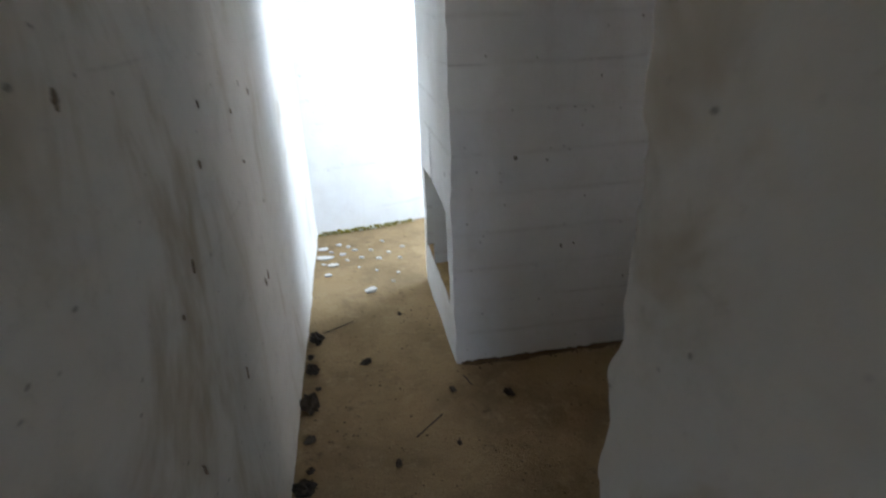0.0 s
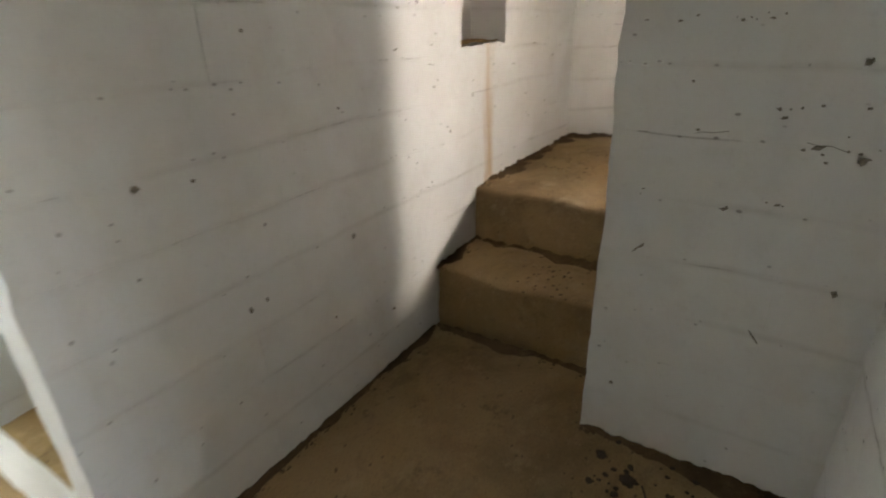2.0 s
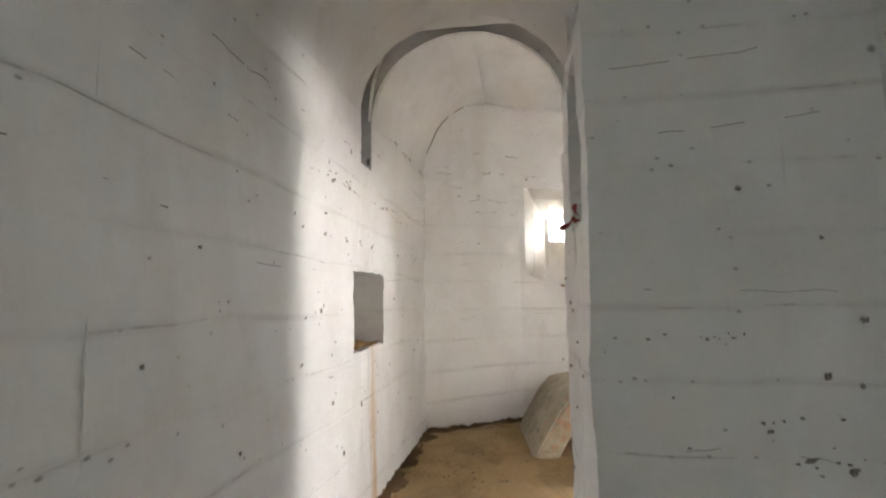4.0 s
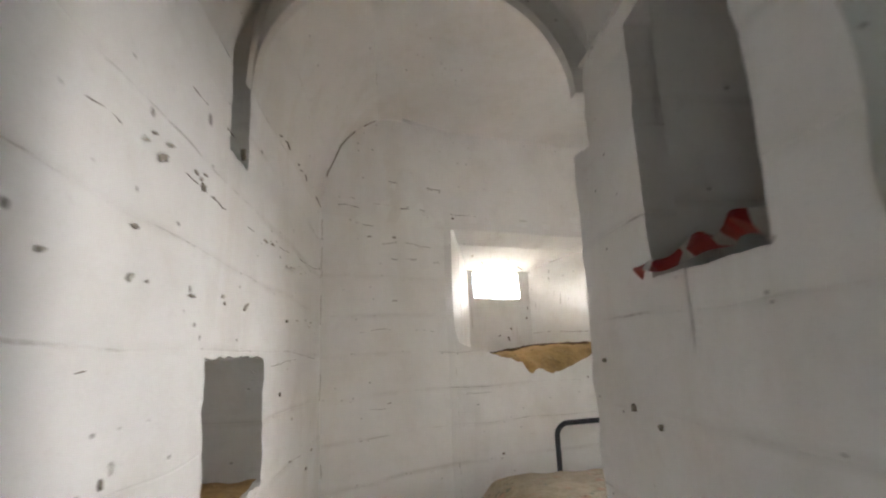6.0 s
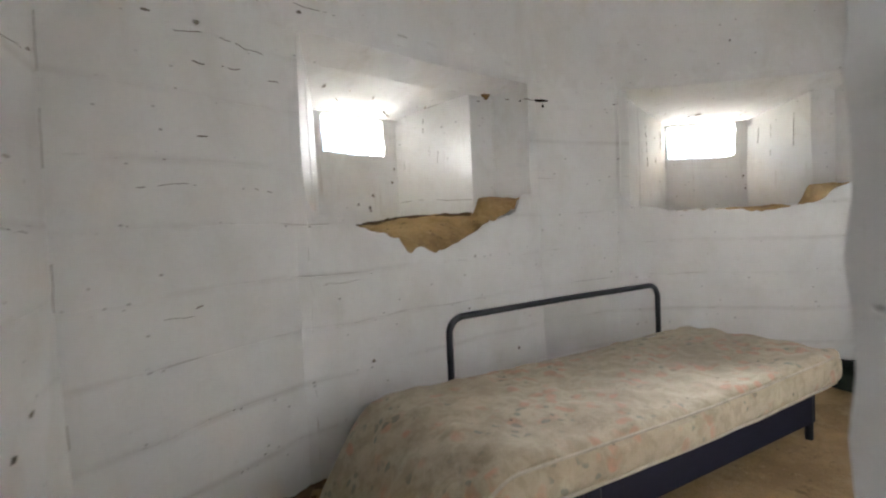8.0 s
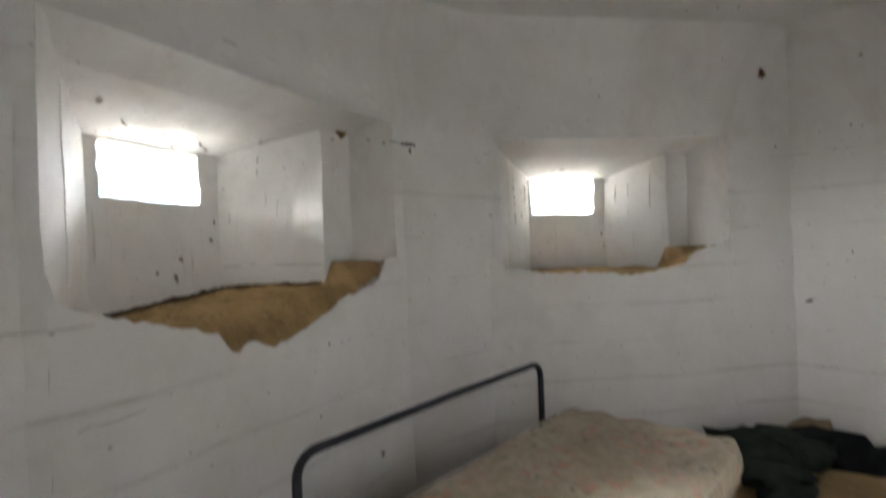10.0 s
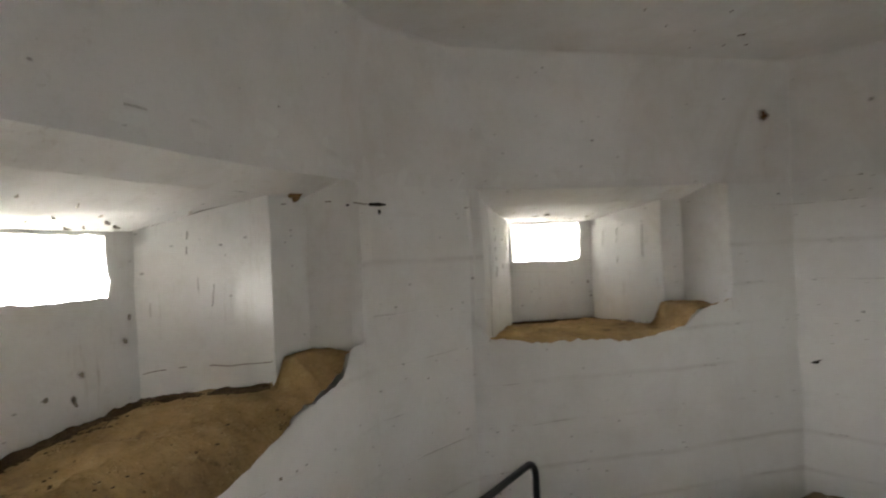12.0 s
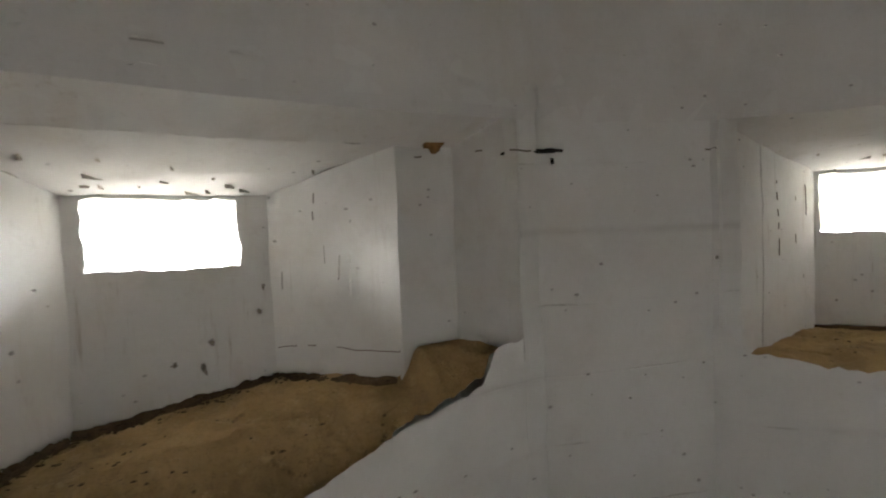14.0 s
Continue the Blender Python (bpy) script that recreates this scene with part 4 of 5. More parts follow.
for i, (ds, dz, w, h) in enumerate(((0.0, 0.0, 0.012, 0.024), (-0.018, -0.005, 0.022, 0.010), (-0.045, 0.002, 0.010, 0.026), (-0.065, -0.012, 0.014, 0.010), (-0.10, 0.0, 0.006, 0.022))):
    seed += 1
    blot("wall_marking", at1(0.11 + ds, 2.10 + dz), IN1, w, h, M_PIT, seed, 0.2 * i, "small dark painted marks high on the wall", "marking")


def crack(name, pts, mat, r=0.0022, wob=0.008, sub=30):
    """A hairline crack that wanders along a wall; also draws runs and the shade of folds."""
    bm = bmesh.new()
    way = []
    for a, b in zip(pts, pts[1:]):
        a, b = Vector(a), Vector(b)
        for i in range(sub):
            p = a.lerp(b, i / sub)
            p.z += wob * noise.noise(p * 11) + 0.5 * wob * noise.noise(p * 37)
            way.append(warp(p))
    way.append(warp(pts[-1]))
    run = []
    for p in way:
        if noise.noise(p * 13 + Vector((7, 1, 3))) + 0.6 * noise.noise(p * 47) > 0.02:
            run.append(p)
        else:
            if len(run) > 1:
                tube(bm, run, r * 0.5, 5)
            run = []
    if len(run) > 1:
        tube(bm, run, r * 0.5, 5)
    return structure(link(name, bm, mat), "fine line in the limewash: cracks, runs and painted shade of folds", "crack")


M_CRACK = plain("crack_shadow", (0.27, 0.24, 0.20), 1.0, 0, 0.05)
crack("crack", [at1(-0.92, 1.835, 0.147), at1(-1.05, 1.845, 0.145), at1(-1.14, 1.842, 0.0), at1(-1.20, 1.84), (*CORNER_C, 1.835)], M_CRACK, 0.0045)
crack("crack", [at1(-1.055, 1.875, 0.145), at1(-1.06, 1.835, 0.143)], M_CRACK, 0.003)
crack("crack", [at2(1.92, 1.835), at2(1.906, 1.835)], M_CRACK)
crack("crack", [at1(-0.69, 1.40, 0.395), at1(-0.80, 1.402, 0.265), at1(-0.90, 1.40, 0.148)], M_RUST, 0.0018, 0.004)
crack("crack", [at1(-0.15, 1.975), at1(0.1, 1.985), at1(0.52, 1.995)], M_CRACK, 0.0022)
crack("crack", [at1(-0.2, 1.13), at1(0.48, 1.10)], M_CRACK, 0.0014)
crack("crack", [(1.0, Y_N, 1.62), (1.6, Y_N, 1.60), (2.3, Y_N, 1.61), (3.3, Y_N, 1.66)], M_CRACK, 0.0018)
crack("crack", [(0.9, Y_N, 1.745), (1.5, Y_N, 1.735), (2.15, Y_N, 1.76)], M_CRACK, 0.0022)
crack("crack", [(1.35, Y_N, 1.33), (1.75, Y_N, 1.325)], M_CRACK, 0.0016)
crack("crack", [(0.55, Y_N, 1.47), (1.1, Y_N, 1.40)], M_CRACK, 0.0022)
crack("crack", [(1.512, 0.5, 1.62), (1.512, 0.9, 1.60)], M_CRACK, 0.0018)
crack("crack", [(1.512, 0.46, 1.245), (1.512, 0.98, 1.255)], M_CRACK, 0.0014)
crack("crack", [(1.512, 0.5, 0.90), (1.512, 0.75, 0.94), (1.512, 0.98, 0.92)], M_CRACK, 0.0014)
crack("crack", [(1.512, 0.46, 1.78), (1.512, 1.0, 1.74)], M_CRACK, 0.0018)
crack("crack", [(2.19, Y_N, 1.30), (2.9, Y_N, 1.33), (3.3, Y_N, 1.31)], M_CRACK, 0.0012)

rng = random.Random(5)
bm = bmesh.new()
for i in range(150):
    x = rng.uniform(-0.14, 0.52)
    y = 3.339 + (x + 0.142) * 0.171
    lump(bm, (x, y - rng.uniform(0.0, 0.022), rng.uniform(0.0, 0.020)), (rng.uniform(0.006, 0.013),) * 3, i, 1)
tagged(link("moss", bm, M_MOSS), "yellow-green moss along the foot of the wall", "moss", kind="stuff")


bm = bmesh.new()
sheet(bm, steps_between(0.50, 0.735, 0.02), steps_between(1.845, 2.475, 0.02), lambda x, y: (x, y, 0.246 + 0.008 * noise.noise(Vector((x * 20, y * 20, 1)))), a=0.5)
structure(link("recess_sill", bm, M_LEDGE, smooth=True), "sandy sill of the low recess", "sill")
bm = bmesh.new()
sheet(bm, steps_between(2.03, 2.37, 0.02), steps_between(Y_N + 0.004, Y_N + 0.165, 0.02), lambda x, y: (x, y, 1.074 + 0.010 * noise.noise(Vector((x * 22, y * 22, 4))) + 0.03 * max(0.0, y - Y_N - 0.10)), a=0.5)
structure(link("niche_sill", bm, M_LEDGE, smooth=True), "sandy dirt on the niche floor", "sill")


# ---- loose things on the entrance floor ----
def stone(x, y, r, s, mat=M_STONE, label="dark clod of earth beside the passage wall", group="clods by the wall", name="clod"):
    bm = bmesh.new()
    lump(bm, (x, y, r * 0.42), (r, r * 0.72, r * 0.62), s, 3, 0.8, 0.7)
    return tagged(link(name, bm, mat), label, "clod", group)


for i, (x, y, r) in enumerate(((-0.10, 2.05, 0.042), (-0.108, 1.82, 0.036), (-0.105, 1.60, 0.052), (-0.105, 1.20, 0.040), (-0.12, 1.92, 0.020), (-0.09, 1.28, 0.016), (-0.10, 1.42, 0.022), (-0.08, 1.70, 0.014))):
    stone(x, y, r * 0.85, i + 3)
for i, (x, y, r) in enumerate(((0.115, 1.83, 0.020), (0.661, 1.51, 0.019), (0.30, 2.20, 0.012), (0.45, 1.58, 0.014), (0.42, 1.30, 0.010), (1.36, 0.86, 0.022), (1.28, 0.78, 0.030), (1.42, 0.95, 0.016), (0.20, 1.25, 0.014), (0.95, 0.9, 0.014))):
    stone(x, y, r, i + 30, M_STONE, "small dark clod on the dirt floor", "clods on the floor")


def flake(x, y, w, s):
    """A thin curled flake of fallen plaster."""
    bm = bmesh.new()
    r = random.Random(s)
    k = 9
    a0 = r.uniform(0, 6)
    top, bot = [], []
    for i in range(k):
        a = a0 + 2 * math.pi * i / k
        q = w * r.uniform(0.6, 1.1)
        p = Vector((x + q * math.cos(a), y + 0.6 * q * math.sin(a), 0.012 + 0.25 * w * r.random()))
        top.append(bm.verts.new(p))
        bot.append(bm.verts.new(p - Vector((0, 0, 0.008))))
    bm.faces.new(top)
    bm.faces.new(bot)
    for i in range(k):
        bm.faces.new((top[i], top[(i + 1) % k], bot[(i + 1) % k], bot[i]))
    return tagged(link("plaster_flake", bm, M_FLAKE), "white flake of fallen plaster on the floor", "plaster flake", "fallen plaster")


for i, (x, y, w) in enumerate(((0.175, 2.47, 0.045), (-0.08, 3.02, 0.05), (-0.03, 2.90, 0.035), (-0.10, 3.15, 0.04), (0.02, 3.05, 0.03), (0.10, 3.10, 0.025), (0.34, 2.72, 0.02), (-0.06, 2.78, 0.03), (0.28, 3.20, 0.02), (0.30, 2.62, 0.016), (0.0, 3.2, 0.03), (-0.05, 3.10, 0.022), (0.05, 2.96, 0.018), (-0.09, 2.93, 0.02), (0.06, 3.16, 0.02), (0.14, 2.98, 0.024), (0.20, 3.08, 0.02), (0.24, 2.94, 0.03), (0.31, 3.02, 0.022), (0.37, 2.92, 0.018), (0.40, 3.08, 0.02), (0.12, 2.84, 0.014), (0.22, 2.78, 0.012))):
    flake(x, y if y < 2.6 else y - 0.07, w * (1.0 if i < 4 else 0.72), i + 70)


def twig(x, y, length, angle, s, z=0.008):
    bm = bmesh.new()
    pts = []
    for i in range(6):
        t = i / 5 - 0.5
        pts.append((x + length * t * math.cos(angle), y + length * t * math.sin(angle), z + 0.004 * noise.noise(Vector((s, t * 3, 0)))))
        pts[-1] = (pts[-1][0] + 0.008 * noise.noise(Vector((s * 3, t * 4, 1))), pts[-1][1], pts[-1][2])
    tube(bm, pts, 0.003, 6)
    return tagged(link("twig", bm, M_TWIG), "thin dry twig lying on the dirt floor", "twig", "twigs on the floor")


for i, (x, y, q, a) in enumerate(((0.33, 1.40, 0.14, 0.7), (0.0, 2.14, 0.16, 0.5), (1.05, 0.92, 0.10, 0.2), (1.02, 0.72, 0.20, 1.3), (1.32, 0.80, 0.10, 0.5), (0.52, 1.62, 0.07, 1.9), (1.10, 0.66, 0.16, 0.9))):
    twig(x, y, q, a, i)


def litter(name, spots, mat, label, count, size, seed_):
    """Loose crumbs of earth strewn about lines."""
    r = random.Random(seed_)
    bm = bmesh.new()
    for i in range(count):
        (xa, ya, za), (xb, yb, zb), spread = spots[i % len(spots)]
        t = r.random()
        q = size * r.uniform(0.4, 1.5)
        lump(bm, (xa + (xb - xa) * t + spread * r.gauss(0, 1), ya + (yb - ya) * t + spread * r.gauss(0, 1), za + (zb - za) * t + q * 0.2), (q, q * 0.8, q * 0.5), i * 0.37, 1)
    return tagged(link(name, bm, mat), label, "dirt", kind="stuff")


M_CRUMB = plain("dark_earth", (0.15, 0.105, 0.06), 1.0, 0, 0.05, 0.5, 60)
litter("earth_crumbs", [((1.80, 1.72, Z_STEP), (2.10, 1.72, Z_STEP), 0.02), ((2.10, 1.06, Z_STEP), (2.10, 1.72, Z_STEP), 0.012), ((2.15, 1.72, Z_ROOM), (3.38, 1.72, Z_ROOM), 0.02),
                        ((1.78, 1.06, 0.0), (1.78, 1.72, 0.0), 0.014), ((0.55, 1.725, 0.0), (1.76, 1.725, 0.0), 0.016), ((3.35, 1.70, Z_ROOM), (3.55, 1.2, Z_ROOM), 0.02), ((1.50, 0.5, 0.0), (1.50, 1.04, 0.0), 0.012)],
       M_CRUMB, "dark crumbs of earth in the corners of steps and walls", 1500, 0.0055, 3)
litter("ledge_crumbs", [(at1(-0.68, 1.335, 0.37), at1(-0.28, 1.287, 0.37), 0.012), (at1(-0.68, 1.335, 0.37), at1(-0.9, 1.325, 0.17), 0.012), (at1(-0.85, 1.30, 0.2), at1(-0.25, 1.285, 0.2), 0.07),
                        (at1(-0.28, 1.287, 0.37), at1(-0.14, 1.30, 0.16), 0.012)],
       M_CRUMB, "dark crumbs and droppings on the sandy ledge", 520, 0.0042, 4)
litter("ledge_dirt", [(at1(-0.69, 1.338, 0.36), at1(-0.27, 1.284, 0.36), 0.022), (at1(-0.27, 1.284, 0.36), at1(-0.13, 1.29, 0.17), 0.022), (at1(-0.70, 1.338, 0.36), at1(-0.9, 1.335, 0.16), 0.018)],
       M_CRUMB, "dark loose dirt swept against the back of the ledge", 620, 0.0045, 14)
litter("ledge_crumbs", [(at2(1.13, 1.30, 0.53), at2(1.55, 1.305, 0.53), 0.014), (at2(1.2, 1.30, 0.3), at2(1.6, 1.30, 0.3), 0.08), (at2(1.13, 1.30, 0.53), at2(0.96, 1.30, 0.23), 0.012)],
       M_CRUMB, "dark crumbs on the second sandy ledge", 180, 0.0045, 5)
litter("floor_litter", [((0.7, 0.6, 0.0), (1.5, 0.9, 0.0), 0.12), ((0.0, 1.3, 0.0), (0.4, 2.4, 0.0), 0.10), ((2.4, 1.5, Z_ROOM), (3.2, 1.4, Z_ROOM), 0.12), ((1.85, 1.3, Z_STEP), (2.1, 1.3, Z_STEP), 0.1)],
       M_CRUMB, "scattered crumbs of earth on the floors", 340, 0.0045, 6)


litter("dark_rubble", [((1.12, 0.60, 0.0), (1.46, 0.72, 0.0), 0.05), ((1.24, 0.80, 0.0), (1.47, 0.98, 0.0), 0.04), ((1.0, 0.70, 0.0), (1.3, 0.66, 0.0), 0.06)],
       M_STONE, "dark rubble and leaf scraps strewn by the wall", 110, 0.010, 9)

M_DRIFT = sandy("dark_drifted_earth", (0.17, 0.112, 0.058), (0.055, 0.038, 0.022), (0.28, 0.195, 0.105), 2.0)


def drift(a, b, into, width, height, seed_, lift=0.002):
    """A low wedge of earth that has gathered along the foot of a wall."""
    a, b, into = Vector(a), Vector(b), Vector((*into, 0)).normalized()
    n = max(6, round((b - a).length / 0.012))
    bm = bmesh.new()
    rows = []
    for i in range(n + 1):
        p = a.lerp(b, i / n)
        end = min(1.0, i / 4, (n - i) / 4)
        w = width * max(0.06, 0.55 + 0.9 * noise.noise(p * 7 + Vector((seed_, 0, 0))) + 0.25 * noise.noise(p * 18 + Vector((0, seed_, 0)))) * (0.15 + 0.85 * end)
        row = []
        for j in range(7):
            v = j / 6
            q = p + into * (w * v)
            z = lift + height * (1 - v) ** 1.6 * (0.6 + 0.8 * noise.noise(q * 40)) + 0.0015 * noise.noise(q * 90)
            row.append(bm.verts.new((q.x, q.y, p.z + (max(z, 0.001) if j < 6 else -0.006))))
        rows.append(row)
    for r0, r1 in zip(rows, rows[1:]):
        for j in range(6):
            bm.faces.new((r0[j], r1[j], r1[j + 1], r0[j + 1]))
    return tagged(link("earth_drift", bm, M_DRIFT, smooth=True), "dark earth gathered along the foot of the wall", "dirt", kind="stuff")


drift((2.115, 1.06, Z_STEP), (2.115, 1.735, Z_STEP), (-1, 0), 0.085, 0.022, 1)
drift((1.79, 1.738, Z_STEP), (2.11, 1.738, Z_STEP), (0, -1), 0.07, 0.02, 2)
drift((2.16, 1.738, Z_ROOM), (3.24, 1.738, Z_ROOM), (0, -1), 0.10, 0.02, 3)
drift((*CORNER_A, Z_ROOM), (*CORNER_F, Z_ROOM), (-0.8, -0.6), 0.06, 0.02, 4)
drift((*CORNER_F, Z_ROOM), (*CORNER_B, Z_ROOM), IN1, 0.05, 0.015, 5)
drift((1.785, 1.06, 0.0), (1.785, 1.735, 0.0), (-1, 0), 0.055, 0.014, 6)
drift((0.52, 1.738, 0.0), (1.77, 1.738, 0.0), (0, -1), 0.035, 0.012, 7)
drift((1.512, 0.46, 0.0), (1.512, 1.03, 0.0), (-1, 0), 0.06, 0.015, 8)
drift(at1(-0.70, 1.332, 0.395), at1(-0.27, 1.282, 0.395), IN1, 0.060, 0.012, 9)
drift(at1(-0.27, 1.282, 0.39), at1(-0.13, 1.284, 0.16), (-N1.x - 0.3, -N1.y - 0.9), 0.060, 0.012, 10)
drift(at1(-0.895, 1.334, 0.155), at1(-0.69, 1.332, 0.39), (-N1.x - 0.2, -N1.y + 0.8), 0.05, 0.011, 11)
drift(at2(1.10, 1.30, 0.555), at2(1.57, 1.305, 0.555), IN2, 0.03, 0.005, 12)


# ---- barrier tape in the jamb niche ----
def barrier_tape():
    root = tagged(new("barrier_tape"), "crumpled red and white barrier tape hanging out of the niche", "barrier tape")
    a, b = Vector((1.890, Y_S + 0.022, 1.426)), Vector((1.632, Y_S - 0.012, 1.450))
    n = 64
    rings = []
    for i in range(n + 1):
        t = i / n
        p = a.lerp(b, t) + Vector((0, 0.012 * math.sin(t * 9), 0.012 * math.sin(t * 3.1) + 0.006 * math.sin(t * 17)))
        if t > 0.15:
            p.y = min(p.y, Y_S + 0.02 + 0.01 * math.sin(t * 11))
        w = 0.004 + 0.015 * min(1.0, t * 2.2) * (0.8 + 0.2 * math.sin(t * 8))
        ang = 1.2 + 1.3 * math.sin(t * 7.0)
        side = Vector((0.35 * math.sin(t * 23), math.cos(ang) * 0.8, math.sin(ang) * 0.7 + 0.5)).normalized()
        fold = Vector((0.004 * math.sin(t * 47), 0.010 * math.sin(t * 31), 0.006 * math.sin(t * 39)))
        rings.append((p - side * w, p + fold + Vector((0, 0.004, 0)), p + side * w))
    starts = [0, 6, 12, 22, 27, 40, 45, 58, 64]
    for k, (i0, i1) in enumerate(zip(starts, starts[1:])):
        bm = bmesh.new()
        vs = [[bm.verts.new(q) for q in rings[i]] for i in range(i0, i1 + 1)]
        for r0, r1 in zip(vs, vs[1:]):
            for j in range(2):
                bm.faces.new((r0[j], r0[j + 1], r1[j + 1], r1[j]))
        bmesh.ops.solidify(bm, geom=bm.faces[:], thickness=0.0012)
        red = k % 2 == 0
        part("red_stripe" if red else "white_stripe", bm, M_RED if red else M_PALE, root, "shiny red plastic stripe" if red else "dirty white plastic stripe", True)


barrier_tape()


# ---- bed ----
BED_TURN = Matrix.Translation((3.25, 0.2, 0)) @ Matrix.Rotation(0.105, 4, 'Z') @ Matrix.Translation((-3.25, -0.2, 0))


def bed():
    root = tagged(new("bed_frame"), "dark enamelled steel bed frame with rounded rail beside the wall", "bed frame")
    root.matrix_world = BED_TURN
    xa, xb, ya, yb = 3.588, 2.99, 0.705, -0.385
    bm = bmesh.new()
    r, top, low = 0.055, 0.985, Z_ROOM
    pts = [(xa - 0.01, ya, low), (xa - 0.01, ya, 0.7), (xa - 0.01, ya, top - r)]
    pts += [tuple(p) for p in arc_points((xa - 0.01, ya - r, top - r), (0, 1, 0), (0, 0, 1), r, 0, math.pi / 2)][1:]
    pts += [(xa, (ya + yb) / 2, top + 0.003)]
    pts += [tuple(p) for p in arc_points((xa + 0.005, yb + r, top - r), (0, 0, 1), (0, -1, 0), r, 0, math.pi / 2)]
    pts += [(xa + 0.005, yb, 0.7), (xa + 0.005, yb, low)]
    tube(bm, pts, 0.0115, 12)
    part("rail", bm, M_STEEL, root, "rounded dark tube rail", True)
    for y in (ya - 0.04, yb + 0.02):
        bm = bmesh.new()
        tube(bm, [(xb, y, Z_ROOM), (xb, y, 0.65)], 0.013, 10)
        part("leg", bm, M_STEEL, root, "", True)
    for x in (xb, xa - 0.03):
        part("side_rail", box_bm(x - 0.012, x + 0.012, yb, ya, 0.555, 0.672, 0.004), M_NAVY, root, "navy side rail")
    for y in (ya, yb):
        part("end_rail", box_bm(xb, xa - 0.02, y - 0.012, y + 0.012, 0.615, 0.668, 0.004), M_NAVY, root)
    for i in range(7):
        y = yb + 0.08 + i * (ya - yb - 0.16) / 6
        part("slat", box_bm(xb + 0.01, xa - 0.035, y - 0.03, y + 0.03, 0.662, 0.674, 0.002), M_STEEL, root)


def mattress():
    root = tagged(new("mattress"), "faded flowered mattress drooping over the bed's end onto the floor", "mattress")
    root.matrix_world = BED_TURN
    x0, x1, thick, rr = 2.925, 3.562, 0.118, 0.042
    # the top line, from the far end to the drooping end
    line = []
    for i in range(40):
        y = -0.49 + (0.93 + 0.49) * i / 39
        line.append((y, 0.800 - 0.012 * math.sin(math.pi * i / 39)))
    ang = 0.0
    y, z = line[-1]
    for i in range(26):
        ang = min(1.05, ang + 0.085)
        y += 0.0165 * math.cos(ang)
        z -= 0.0165 * math.sin(ang)
        line.append((y, z))
    n = len(line)

    def frame_at(i):
        a, b = line[max(i - 1, 0)], line[min(i + 1, n - 1)]
        t = Vector((b[0] - a[0], b[1] - a[1])).normalized()
        return Vector(line[i]), Vector((-t.y, t.x)) * (1 if t.x > -2 else -1)

    # cross-section, rounded
    sec = []
    for cx, cz, t0 in ((x1 - rr, -rr, 0.0), (x0 + rr, -rr, math.pi / 2), (x0 + rr, -thick + rr, math.pi), (x1 - rr, -thick + rr, 1.5 * math.pi)):
        for k in range(5):
            t = t0 + math.pi / 2 * k / 4
            sec.append((cx + rr * math.cos(t), cz + rr * math.sin(t)))
    full = []
    for i, (a, b) in enumerate(zip(sec, sec[1:] + sec[:1])):
        d = math.hypot(b[0] - a[0], b[1] - a[1])
        k = max(1, round(d / 0.035))
        full += [(a[0] + (b[0] - a[0]) * j / k, a[1] + (b[1] - a[1]) * j / k) for j in range(k)]
    mid_x = (x0 + x1) / 2
    bm = bmesh.new()
    rings = []
    for i in range(n):
        c, up = frame_at(i)
        end = min(i, n - 1 - i)
        shrink = 1.0 if end > 3 else (0.90, 0.965, 0.99, 0.998)[end]
        ring = []
        for x, h in full:
            h2 = (h + thick / 2) * shrink - thick / 2
            x2 = mid_x + (x - mid_x) * (0.5 + 0.5 * shrink)
            p = Vector((x2, c.x + up.x * h2, c.y + up.y * h2))
            soft = 0.010 * noise.noise(p * 5.0) + 0.004 * noise.noise(p * 17.0)
            if h > -0.02:
                soft += 0.006 * math.sin(p.y * 42) * math.sin(p.x * 42)
                p += Vector((0, up.x, up.y)) * soft
            else:
                p += Vector((soft, 0, 0))
            p.z = max(p.z, Z_ROOM + 0.004)
            ring.append(bm.verts.new(p))
        rings.append(ring)
    m = len(full)
    for a, b in zip(rings, rings[1:]):
        for k in range(m):
            bm.faces.new((a[k], a[(k + 1) % m], b[(k + 1) % m], b[k]))
    bm.faces.new(rings[0])
    bm.faces.new(rings[-1])
    part("cover", bm, M_FLORAL, root, "faded tan ticking with pink and green flowers", True)
    for label, x, h in (("upper", x0 + 0.008, -0.014), ("lower", x0 + 0.004, -thick + 0.018), ("upper", x1 - 0.008, -0.014), ("lower", x1 - 0.006, -thick + 0.018)):
        bm = bmesh.new()
        pts = []
        for i in range(2, n - 2):
            c, up = frame_at(i)
            p = Vector((x, c.x + up.x * h, c.y + up.y * h))
            p.x += 0.004 * noise.noise(Vector((i * 0.3, h, x)))
            p.z = max(p.z, Z_ROOM + 0.008)
            pts.append(p)
        tube(bm, pts, 0.0045, 6)
        part("piping", bm, M_PIPING, root, "pale corded seam", True)
    bm = bmesh.new()
    c, up = frame_at(n - 1)
    tube(bm, [Vector((x, c.x + up.x * -0.012, max(c.y + up.y * -0.012, Z_ROOM + 0.01))) for x in (x0 + 0.03, mid_x, x1 - 0.03)], 0.0045, 6)
    part("piping", bm, M_PIPING, root, "pale corded seam", True)


bed()
mattress()


